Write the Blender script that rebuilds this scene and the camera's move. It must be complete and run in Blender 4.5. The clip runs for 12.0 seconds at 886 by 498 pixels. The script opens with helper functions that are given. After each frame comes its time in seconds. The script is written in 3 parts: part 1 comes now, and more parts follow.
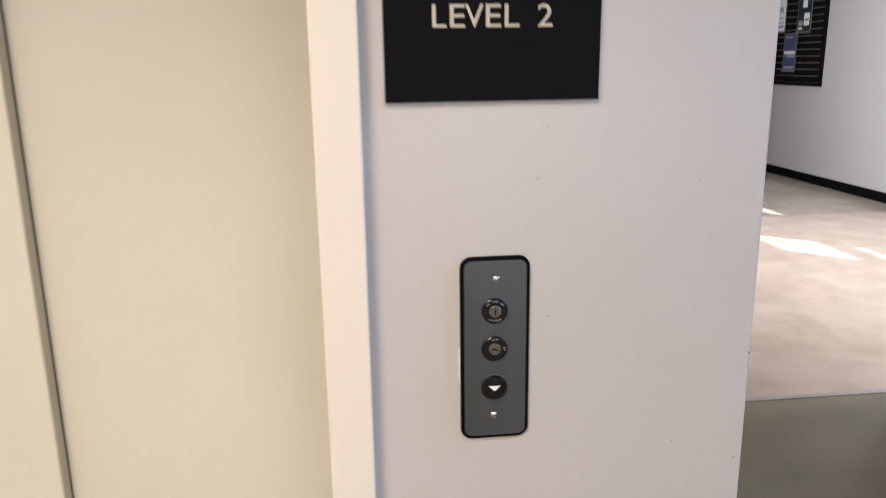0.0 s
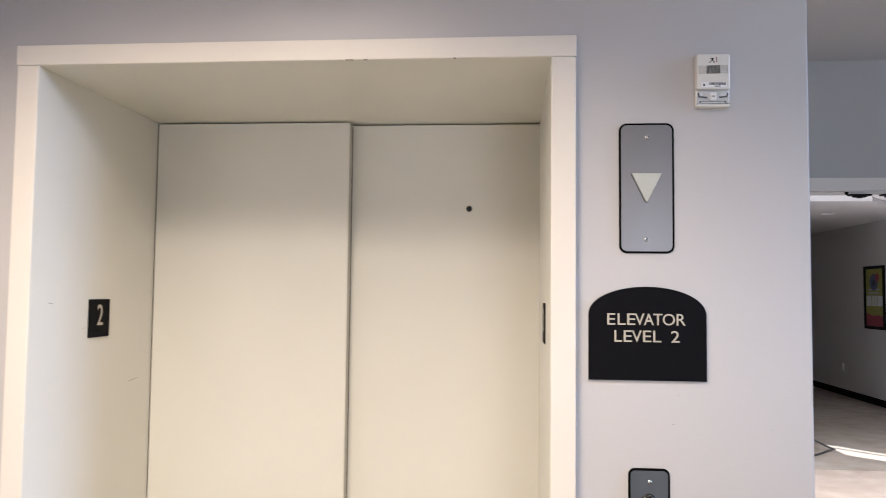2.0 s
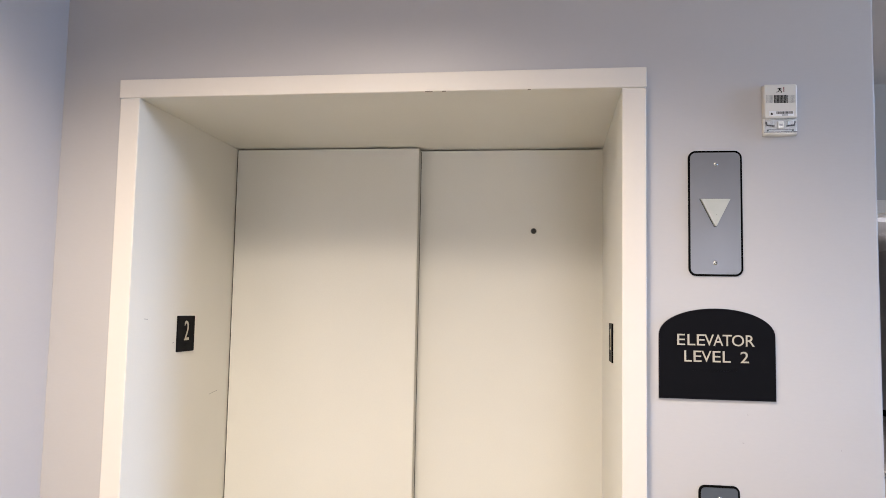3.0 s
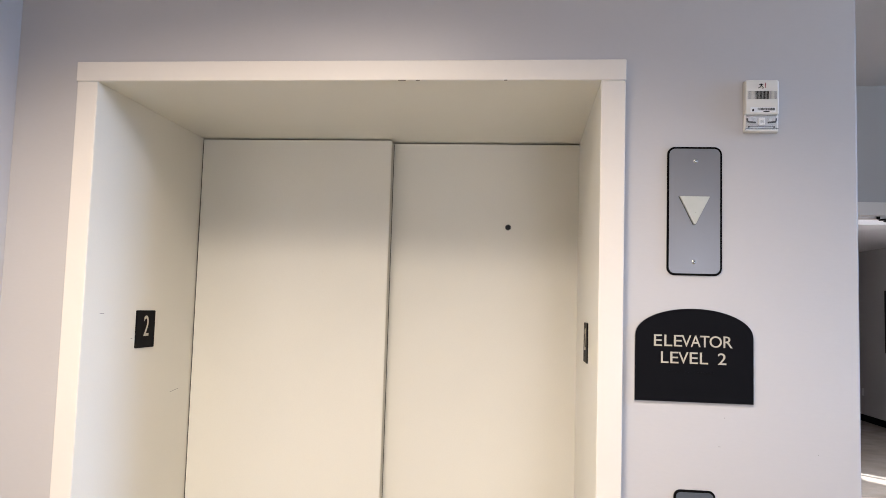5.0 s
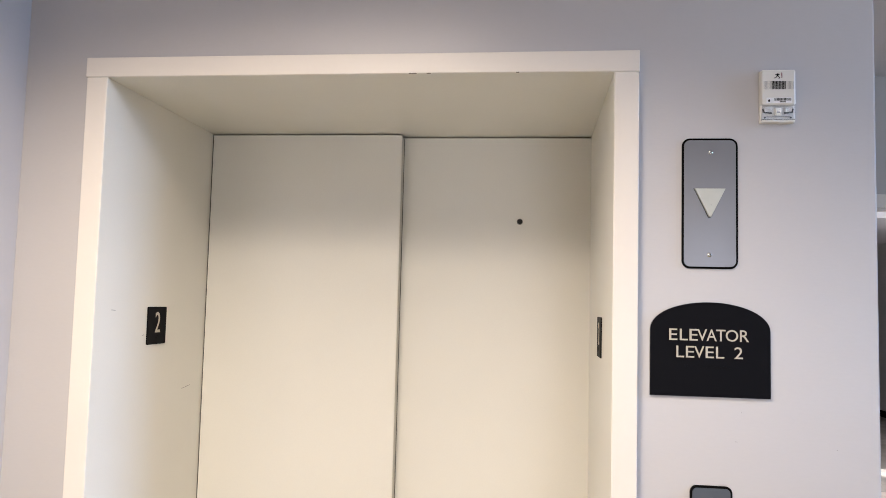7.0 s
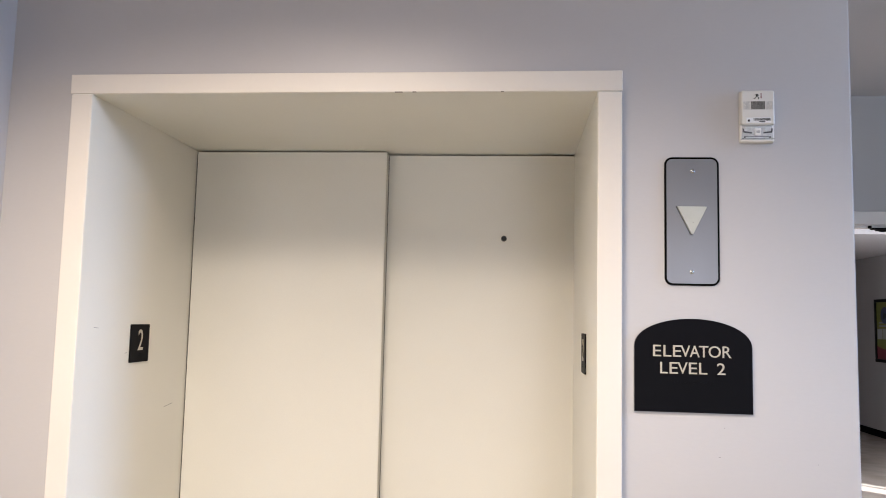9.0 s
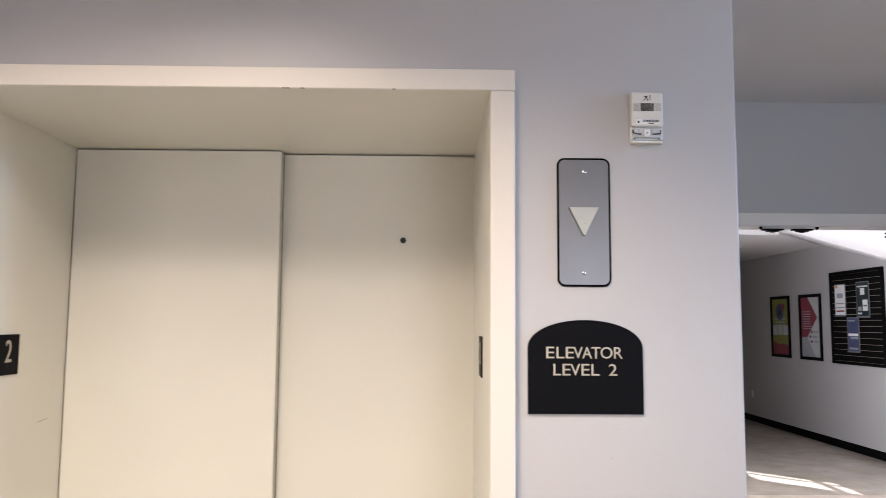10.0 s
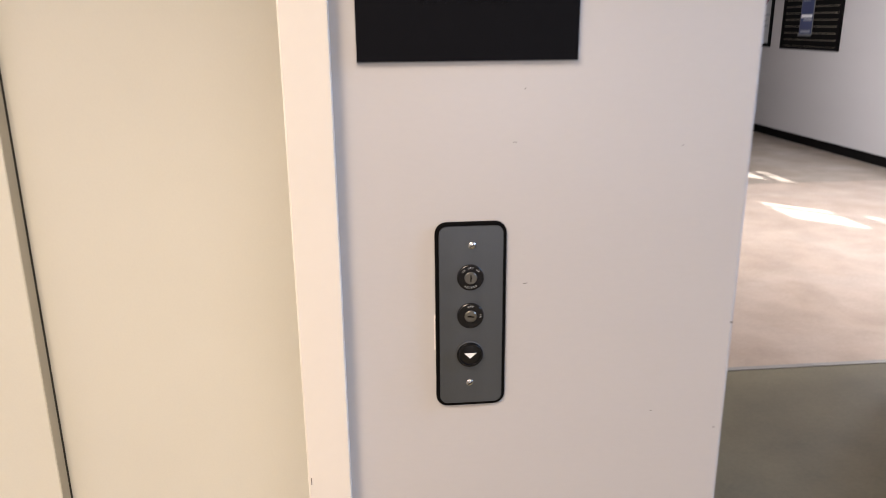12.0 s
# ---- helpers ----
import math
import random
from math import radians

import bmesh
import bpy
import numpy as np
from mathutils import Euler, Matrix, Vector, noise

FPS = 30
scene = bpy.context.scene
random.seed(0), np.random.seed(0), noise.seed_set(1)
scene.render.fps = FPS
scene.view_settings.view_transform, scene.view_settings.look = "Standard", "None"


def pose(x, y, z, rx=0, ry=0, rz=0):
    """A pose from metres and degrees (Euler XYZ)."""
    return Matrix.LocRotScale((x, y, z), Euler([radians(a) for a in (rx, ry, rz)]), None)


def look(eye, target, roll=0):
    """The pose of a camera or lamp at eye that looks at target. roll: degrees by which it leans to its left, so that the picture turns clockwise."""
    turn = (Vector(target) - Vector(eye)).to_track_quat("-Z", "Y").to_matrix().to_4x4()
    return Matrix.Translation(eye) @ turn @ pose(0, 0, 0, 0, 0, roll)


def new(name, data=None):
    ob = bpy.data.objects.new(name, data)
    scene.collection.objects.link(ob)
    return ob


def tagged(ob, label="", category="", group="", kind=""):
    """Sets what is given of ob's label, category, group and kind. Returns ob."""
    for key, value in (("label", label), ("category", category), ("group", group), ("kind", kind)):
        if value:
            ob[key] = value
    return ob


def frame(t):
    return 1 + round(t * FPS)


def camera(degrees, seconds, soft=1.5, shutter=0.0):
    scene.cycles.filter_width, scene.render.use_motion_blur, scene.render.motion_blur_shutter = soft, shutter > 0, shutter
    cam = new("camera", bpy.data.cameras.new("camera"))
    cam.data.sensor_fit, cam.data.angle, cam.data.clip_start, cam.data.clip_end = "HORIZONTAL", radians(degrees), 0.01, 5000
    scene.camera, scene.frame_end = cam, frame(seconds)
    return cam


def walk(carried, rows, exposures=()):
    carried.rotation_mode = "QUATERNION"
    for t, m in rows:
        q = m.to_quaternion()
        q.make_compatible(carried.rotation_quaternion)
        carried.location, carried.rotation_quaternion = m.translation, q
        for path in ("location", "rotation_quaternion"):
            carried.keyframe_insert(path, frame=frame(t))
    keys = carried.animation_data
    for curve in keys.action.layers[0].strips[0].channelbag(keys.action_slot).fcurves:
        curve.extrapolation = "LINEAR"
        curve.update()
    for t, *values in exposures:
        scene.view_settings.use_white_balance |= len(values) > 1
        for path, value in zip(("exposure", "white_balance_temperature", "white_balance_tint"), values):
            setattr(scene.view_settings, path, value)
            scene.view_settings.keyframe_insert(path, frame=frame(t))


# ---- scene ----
cam = camera(60.4, 12.0, soft=0.55, shutter=0.3)
PATH = [
    (0, (0.049, -0.896, 1.47), (0.261, 1.033, 0.989), -0.8),
    (0.2, (-0.002, -1.015, 1.501), (0.194, 0.938, 1.115), -0.9),
    (0.5, (-0.03, -1.17, 1.588), (0.122, 0.808, 1.336), -0.5),
    (0.7, (-0.022, -1.255, 1.606), (0.097, 0.735, 1.446), -0.4),
    (1, (0.006, -1.374, 1.615), (0.054, 0.625, 1.556), -0.1),
    (1.5, (-0.017, -1.55, 1.626), (-0.101, 0.447, 1.691), 0.3),
    (2, (-0.088, -1.699, 1.609), (-0.265, 0.29, 1.723), 0.6),
    (2.5, (-0.14, -1.789, 1.61), (-0.391, 0.19, 1.754), 0.9),
    (3, (-0.162, -1.794, 1.61), (-0.442, 0.18, 1.771), 1.1),
    (5, (-0.166, -1.73, 1.611), (-0.377, 0.252, 1.766), 1.7),
    (5.5, (-0.16, -1.721, 1.611), (-0.373, 0.262, 1.76), 1.6),
    (6, (-0.162, -1.71, 1.604), (-0.382, 0.273, 1.748), 1.5),
    (6.5, (-0.173, -1.711, 1.609), (-0.406, 0.27, 1.747), 1.4),
    (8.5, (-0.176, -1.732, 1.605), (-0.412, 0.246, 1.786), 1.5),
    (9, (-0.183, -1.726, 1.611), (-0.37, 0.257, 1.797), 1.3),
    (9.5, (-0.177, -1.72, 1.611), (-0.27, 0.268, 1.808), 0.9),
    (10, (-0.127, -1.674, 1.617), (-0.099, 0.316, 1.811), 0.4),
    (10.5, (-0.04, -1.583, 1.627), (0.094, 0.407, 1.776), 0.1),
    (11, (0.04, -1.475, 1.627), (0.246, 0.514, 1.659), -0.0),
    (11.2, (0.069, -1.404, 1.596), (0.284, 0.583, 1.528), 0.0),
    (11.5, (0.093, -1.242, 1.526), (0.304, 0.727, 1.244), 0.0),
    (11.7, (0.1, -1.089, 1.471), (0.299, 0.86, 1.071), -0.1),
    (12, (0.095, -0.882, 1.465), (0.274, 1.027, 0.895), -0.5),
]
EXPOSURES = [(0.0, 1.74, 6250, 8.7), (0.5, 1.80, 6200, 8.5), (1.0, 1.85, 6150, 9.5), (2.5, 1.95, 5980, 9.8), (9.5, 1.96, 5980, 9.8), (10.5, 1.94, 6350, 11.3),
             (11.0, 1.98, 6550, 12), (12.0, 1.80, 6500, 12)]
walk(cam, [(t, look(eye, target, roll)) for t, eye, target, roll in PATH], exposures=EXPOSURES)

# ---- world, sun and lights ----
world = bpy.data.worlds.new("sky")
scene.world = world
world.use_nodes = True
wn = world.node_tree.nodes
sky = wn.new("ShaderNodeTexSky")
sky.sky_type = "NISHITA"
sky.sun_disc = False
sky.sun_elevation = radians(32.5)
sky.sun_rotation = radians(135)
wn["Background"].inputs["Strength"].default_value = 0.1
world.node_tree.links.new(sky.outputs[0], wn["Background"].inputs["Color"])

sun = new("sun", bpy.data.lights.new("sun", "SUN"))
sun.data.energy, sun.data.angle, sun.data.color = 5.0, radians(0.5), (1.0, 0.985, 0.96)
SUN_WAY = Vector((-0.7071 * math.cos(radians(32.5)), 0.7071 * math.cos(radians(32.5)), -math.sin(radians(32.5))))
sun.matrix_world = look((9, -3, 6), Vector((9, -3, 6)) + SUN_WAY)


def area_lamp(name, eye, target, width, height, watts, colour, spread=180):
    lamp = new(name, bpy.data.lights.new(name, "AREA"))
    lamp.data.shape, lamp.data.size, lamp.data.size_y = "RECTANGLE", width, height
    lamp.data.energy, lamp.data.color, lamp.data.spread = watts, colour, radians(spread)
    lamp.matrix_world = look(eye, target)
    return lamp


WARM, COOL = (1.0, 0.815, 0.63), (0.40, 0.61, 1.0)
# the lobby's ceiling panel, which shines mostly downwards
area_lamp("panel_fill_light", (-0.70, -1.22, 2.695), (-0.70, -1.22, 0), 0.6, 0.6, 17.9, WARM, 139)
# unseen second panel, added as downward fill for the wall on the right
area_lamp("panel_fill_light", (0.40, -2.75, 2.695), (0.40, -2.75, 0), 0.6, 0.6, 11.5, WARM, 150)
# lamps for daylight in the openings; the lobby and west openings are unseen
# cool side light on the left jamb; its high window is assumed
area_lamp("window_light", (3.42, -0.62, 2.44), (0, -0.28, 0.85), 0.72, 0.42, 5.9, COOL, 76)
# fill from behind, added to lift the shaded doors and the right wall
area_lamp("window_light", (1.0, -4.18, 1.30), (1.5, 0, 1.9), 1.2, 1.2, 7.9, (0.88, 0.89, 1.0), 170)
# narrow cool fill, added for the wall over the corridor doorway
area_lamp("window_light", (2.45, -4.18, 1.30), (1.6, 1.95, 2.45), 0.9, 1.2, 1.1, (0.66, 0.83, 1.0), 50)
# added at a hidden west opening, to light the poster wall and door reveal
area_lamp("window_light", (0.36, 4.8, 1.30), (5, 4.6, 1.5), 1.7, 1.6, 33, (0.96, 0.955, 1.0), 108)
area_lamp("window_light", (5.57, 4.61, 1.59), (0, 4.61, 1.2), 0.74, 0.9, 18, (0.95, 0.96, 1.0))
area_lamp("window_light", (5.57, 2.655, 1.59), (2.2, 3.2, 0), 0.75, 0.9, 25, (0.98, 0.965, 0.96), 140)


# ---- materials ----
def material(name, colour, rough=0.5, metal=0.0, vary=0.06, scale=6.0, fine=140.0, bump=0.05, stretch=(1, 1, 1), coat=0.0, gloss_vary=0.08, spec=0.5):
    """Colour varied at two scales, fine relief, uneven gloss; in metres of the thing's own space."""
    m = bpy.data.materials.new(name)
    m.use_nodes = True
    nt = m.node_tree
    n, link = nt.nodes, nt.links.new
    b = n["Principled BSDF"]
    co = n.new("ShaderNodeTexCoord")
    mp = n.new("ShaderNodeMapping")
    mp.inputs["Scale"].default_value = stretch
    link(co.outputs["Object"], mp.inputs["Vector"])
    big, small = n.new("ShaderNodeTexNoise"), n.new("ShaderNodeTexNoise")
    for tex, s, d in ((big, scale, 4), (small, fine, 2)):
        tex.inputs["Scale"].default_value, tex.inputs["Detail"].default_value = s, d
        link(mp.outputs[0], tex.inputs["Vector"])
    add = n.new("ShaderNodeMath")
    add.operation = "MULTIPLY_ADD"
    add.inputs[1].default_value = 0.35
    link(small.outputs["Fac"], add.inputs[0])
    link(big.outputs["Fac"], add.inputs[2])
    ramp = n.new("ShaderNodeMapRange")
    ramp.inputs["From Min"].default_value, ramp.inputs["From Max"].default_value = 0.35, 1.0
    ramp.inputs["To Min"].default_value, ramp.inputs["To Max"].default_value = 1 - vary, 1 + vary
    link(add.outputs[0], ramp.inputs["Value"])
    mul = n.new("ShaderNodeMix")
    mul.data_type, mul.blend_type = "RGBA", "MULTIPLY"
    mul.inputs["Factor"].default_value = 1.0
    mul.inputs["A"].default_value = (*colour, 1)
    link(ramp.outputs[0], mul.inputs["B"])
    link(mul.outputs["Result"], b.inputs["Base Color"])
    rr = n.new("ShaderNodeMapRange")
    rr.inputs["To Min"].default_value, rr.inputs["To Max"].default_value = rough - gloss_vary, rough + gloss_vary
    link(big.outputs["Fac"], rr.inputs["Value"])
    link(rr.outputs[0], b.inputs["Roughness"])
    b.inputs["Metallic"].default_value = metal
    b.inputs["Coat Weight"].default_value = coat
    b.inputs["Specular IOR Level"].default_value = spec
    if bump:
        bp = n.new("ShaderNodeBump")
        bp.inputs["Strength"].default_value, bp.inputs["Distance"].default_value = bump, 0.002
        link(small.outputs["Fac"], bp.inputs["Height"])
        link(bp.outputs[0], b.inputs["Normal"])
    return m


M_WALL = material("grey_wall_paint", (0.450, 0.433, 0.428), 0.34, vary=0.03, scale=2.5, fine=170, bump=0.06, stretch=(0.35, 0.35, 1), gloss_vary=0.04)
M_CEIL = material("lobby_ceiling_paint", (0.66, 0.645, 0.645), 0.8, vary=0.03, scale=2, fine=120, bump=0.1)
M_WHITE_CEIL = material("white_ceiling_paint", (0.76, 0.75, 0.76), 0.85, vary=0.02, scale=2, fine=120, bump=0.08)
M_TRIM = material("white_trim_paint", (0.66, 0.615, 0.555), 0.36, vary=0.02, scale=5, fine=90, bump=0.05)
M_CREAM = material("cream_steel_paint", (0.705, 0.688, 0.622), 0.30, vary=0.04, scale=2.4, fine=220, bump=0.03, gloss_vary=0.015)
M_FRAME = material("white_door_frame_paint", (0.72, 0.67, 0.63), 0.45, vary=0.03)
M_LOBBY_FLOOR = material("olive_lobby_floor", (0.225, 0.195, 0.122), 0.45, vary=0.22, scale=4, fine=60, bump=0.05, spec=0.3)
M_DARK_GAP = material("dark_gap", (0.02, 0.02, 0.02), 0.8)
M_BLACK = material("black_plastic", (0.0035, 0.0035, 0.004), 0.45, vary=0.05, bump=0.02, spec=0.10)
M_GASKET = material("black_rubber_gasket", (0.003, 0.003, 0.003), 0.7, vary=0.1, bump=0.02, spec=0.05)
M_GLOSS = material("glossy_black_plastic", (0.004, 0.004, 0.005), 0.26, vary=0.05, bump=0, gloss_vary=0.03, spec=0.3)
M_SIGN = material("black_sign_plastic", (0.0050, 0.0050, 0.0065), 0.5, vary=0.08, scale=30, fine=600, bump=0.04, spec=0.04)
M_SIGN_EDGE = material("grey_sign_edge", (0.22, 0.22, 0.23), 0.5)
M_LETTER = material("ivory_letter", (0.45, 0.41, 0.335), 0.5, vary=0.04)
M_STEEL = material("brushed_steel", (0.215, 0.210, 0.212), 0.38, metal=1.0, vary=0.015, scale=2, fine=260, bump=0.03, stretch=(6, 6, 0.25))
M_DARK_STEEL = material("dark_steel", (0.092, 0.099, 0.108), 0.42, metal=0.75, vary=0.08, scale=6, fine=260, bump=0.03, stretch=(6, 6, 0.3))
M_CHROME = material("chrome", (0.80, 0.80, 0.80), 0.14, metal=1.0, vary=0.03, bump=0, gloss_vary=0.05)
M_SCREW = material("dull_steel_screw", (0.50, 0.50, 0.49), 0.26, metal=1.0, vary=0.05, bump=0, gloss_vary=0.05)
M_WIRE = material("dull_dark_wire", (0.055, 0.055, 0.055), 0.4, metal=0.6)
M_NICKEL = material("worn_nickel", (0.20, 0.19, 0.17), 0.32, metal=1.0, vary=0.15, scale=60, bump=0.02)
M_LENS = material("milky_lens", (0.43, 0.44, 0.40), 0.35, vary=0.05, scale=40, bump=0.02)
M_DEVICE = material("ivory_device_plastic", (0.66, 0.63, 0.57), 0.45, vary=0.03, scale=20, bump=0.03)
M_TRAY = material("grey_white_tray_plastic", (0.44, 0.43, 0.41), 0.35, vary=0.12, scale=120, bump=0.03)
M_DEVICE_GRILLE = material("grey_device_grille", (0.16, 0.16, 0.16), 0.6)
# white poster paper, its colour darkened for the dim far corridor
M_POSTER_DIM = material("dimmed_poster_paper", (0.46, 0.46, 0.47), 0.4, vary=0.08, scale=6)
M_PAPER = material("white_paper", (0.74, 0.74, 0.74), 0.55, vary=0.03)
M_RED = material("red_print", (0.20, 0.035, 0.05), 0.5, vary=0.12, scale=9)
M_LIME = material("lime_print", (0.21, 0.21, 0.05), 0.5, vary=0.12, scale=8)
M_BLUE = material("blue_print", (0.05, 0.06, 0.13), 0.5, vary=0.2, scale=10)
M_TEAL = material("teal_print", (0.010, 0.020, 0.022), 0.5, vary=0.2, scale=12)
M_GREY_PRINT = material("grey_print", (0.30, 0.31, 0.34), 0.5, vary=0.1)
M_ORANGE_PRINT = material("orange_print", (0.62, 0.28, 0.06), 0.5, vary=0.1)
M_BOARD = material("black_slat_laminate", (0.004, 0.0035, 0.0035), 0.6, vary=0.1, spec=0.08)
M_GROOVE = material("tan_groove_board", (0.46, 0.39, 0.30), 0.6)
M_BASE = material("black_vinyl_base", (0.0035, 0.003, 0.003), 0.65, vary=0.1, spec=0.06)
M_TAPE = material("black_floor_inlay", (0.025, 0.025, 0.025), 0.5, vary=0.15)
M_JOINT = material("floor_joint", (0.16, 0.14, 0.12), 0.8)
M_PRINT = material("pale_print", (0.36, 0.36, 0.35), 0.6, vary=0.1, scale=200)
M_SCUFF = material("grey_scuff", (0.19, 0.18, 0.175), 0.7, vary=0.2, scale=60)
M_CHIP = material("paint_chip", (0.17, 0.145, 0.12), 0.7)
# door paint greyed: the shade of the side face is in the colour
M_EDGE_SHADE = material("shaded_door_edge", (0.46, 0.44, 0.39), 0.5)
M_PLATE = material("white_outlet_plastic", (0.78, 0.78, 0.76), 0.4)
M_THRESH = material("worn_aluminium", (0.35, 0.34, 0.32), 0.4, metal=1.0, vary=0.12, scale=20)


def clear_plastic(name):
    m = bpy.data.materials.new(name)
    m.use_nodes = True
    b = m.node_tree.nodes["Principled BSDF"]
    b.inputs["Base Color"].default_value = (0.97, 0.97, 0.97, 1)
    b.inputs["Roughness"].default_value = 0.06
    b.inputs["Transmission Weight"].default_value = 1.0
    b.inputs["IOR"].default_value = 1.45
    return m


M_CLEAR = clear_plastic("clear_lens_plastic")


def concrete(name, colour):
    """Polished corridor concrete: blotches, trowel swirls, fine pits."""
    m = material(name, colour, 0.17, vary=0.14, scale=4.0, fine=45, bump=0.05, gloss_vary=0.05)
    nt = m.node_tree
    n, link = nt.nodes, nt.links.new
    b = n["Principled BSDF"]
    old = b.inputs["Base Color"].links[0].from_socket
    co = n.new("ShaderNodeTexCoord")
    wisp = n.new("ShaderNodeTexNoise")
    wisp.inputs["Scale"].default_value, wisp.inputs["Detail"].default_value, wisp.inputs["Distortion"].default_value = 1.8, 8, 0.8
    link(co.outputs["Object"], wisp.inputs["Vector"])
    ramp = n.new("ShaderNodeValToRGB")
    ramp.color_ramp.elements[0].position, ramp.color_ramp.elements[1].position = 0.38, 0.66
    ramp.color_ramp.elements[0].color, ramp.color_ramp.elements[1].color = (0.93, 0.885, 0.83, 1), (1.06, 1.045, 1.02, 1)
    link(wisp.outputs["Fac"], ramp.inputs[0])
    mul = n.new("ShaderNodeMix")
    mul.data_type, mul.blend_type = "RGBA", "MULTIPLY"
    mul.inputs["Factor"].default_value = 1.0
    link(old, mul.inputs["A"])
    link(ramp.outputs[0], mul.inputs["B"])
    link(mul.outputs["Result"], b.inputs["Base Color"])
    return m


def wood():
    """Reddish-brown veneer with upright grain."""
    m = material("cherry_veneer", (0.235, 0.072, 0.031), 0.55, vary=0.18, scale=9, fine=70, bump=0.05, stretch=(3, 3, 0.22), spec=0.05)
    return m


M_CONCRETE, M_CONCRETE_FAR = concrete("polished_pink_concrete", (0.62, 0.52, 0.445)), concrete("polished_olive_concrete", (0.50, 0.445, 0.390))
M_WOOD = wood()


# ---- building helpers ----
def box(bm, x0, x1, y0, y1, z0, z1, bevel=0.0, segments=2):
    r = bmesh.ops.create_cube(bm, size=1, matrix=Matrix.LocRotScale(((x0 + x1) / 2, (y0 + y1) / 2, (z0 + z1) / 2), None, (x1 - x0, y1 - y0, z1 - z0)))
    if bevel:
        edges = {e for v in r["verts"] for e in v.link_edges}
        bmesh.ops.bevel(bm, geom=list(edges), offset=bevel, segments=segments, profile=0.5, affect="EDGES")
    return bm


def boxed(*spans, bevel=0.0):
    bm = bmesh.new()
    for s in spans:
        box(bm, *s, bevel=bevel)
    return bm


def prism(points, m, depth, bevel=0.0):
    """An outline in (u, v), raised by depth along w and set by the matrix m."""
    bm = bmesh.new()
    face = bm.faces.new([bm.verts.new((u, v, 0)) for u, v in points])
    r = bmesh.ops.extrude_face_region(bm, geom=[face])
    top = [g for g in r["geom"] if isinstance(g, bmesh.types.BMVert)]
    bmesh.ops.translate(bm, verts=top, vec=(0, 0, depth))
    bmesh.ops.recalc_face_normals(bm, faces=bm.faces)
    if bevel:
        edges = [e for e in bm.edges if all(v in set(top) for v in e.verts)]
        bmesh.ops.bevel(bm, geom=edges, offset=bevel, segments=2, profile=0.5, affect="EDGES")
    bmesh.ops.transform(bm, matrix=m, verts=bm.verts)
    return bm


def rounded(w, h, r, n=6):
    pts = []
    for cx, cy, a0 in ((w / 2 - r, h / 2 - r, 0), (-w / 2 + r, h / 2 - r, 90), (-w / 2 + r, -h / 2 + r, 180), (w / 2 - r, -h / 2 + r, 270)):
        pts += [(cx + r * math.cos(radians(a0 + 90 * i / n)), cy + r * math.sin(radians(a0 + 90 * i / n))) for i in range(n + 1)]
    return pts


def circle(r, n=28):
    return [(r * math.cos(2 * math.pi * i / n), r * math.sin(2 * math.pi * i / n)) for i in range(n)]


def turned(profile, m, n=32):
    """A lathe form from (radius, height) pairs, about w."""
    bm = bmesh.new()
    rings = [[bm.verts.new((r * math.cos(2 * math.pi * i / n), r * math.sin(2 * math.pi * i / n), h)) for i in range(n)] for r, h in profile]
    for a, b in zip(rings, rings[1:]):
        for i in range(n):
            bm.faces.new((a[i], a[(i + 1) % n], b[(i + 1) % n], b[i]))
    bm.faces.new(rings[-1])
    bm.faces.new(rings[0][::-1])
    bmesh.ops.recalc_face_normals(bm, faces=bm.faces)
    bmesh.ops.transform(bm, matrix=m, verts=bm.verts)
    return bm


def rod(bm, a, b, r, n=12):
    a, b = Vector(a), Vector(b)
    q = (b - a).to_track_quat("Z", "Y").to_matrix().to_4x4()
    bmesh.ops.create_cone(bm, cap_ends=True, segments=n, radius1=r, radius2=r, depth=(b - a).length, matrix=Matrix.Translation((a + b) / 2) @ q)
    return bm


def on_wall(x, z, y=0.0):
    """u to the right, v up, w out of a wall that faces -y."""
    return Matrix.Translation((x, y, z)) @ Matrix(((1, 0, 0, 0), (0, 0, -1, 0), (0, 1, 0, 0), (0, 0, 0, 1)))


def on_east(y, z, x=5.35):
    """u towards -y, v up, w out of a wall that faces -x."""
    return Matrix.Translation((x, y, z)) @ Matrix(((0, 0, -1, 0), (-1, 0, 0, 0), (0, 1, 0, 0), (0, 0, 0, 1)))


def on_west(y, z, x):
    """u towards +y, v up, w out of a wall that faces +x."""
    return Matrix.Translation((x, y, z)) @ Matrix(((0, 0, 1, 0), (1, 0, 0, 0), (0, 1, 0, 0), (0, 0, 0, 1)))


def part(name, bm, mat, parent=None, label="", smooth=False):
    me = bpy.data.meshes.new(name)
    bm.to_mesh(me)
    bm.free()
    me.materials.append(mat)
    if smooth:
        me.shade_smooth()
        me.set_sharp_from_angle(angle=radians(35))
    ob = new(name, me)
    if parent:
        ob.parent = parent
    if label:
        tagged(ob, label)
    return ob


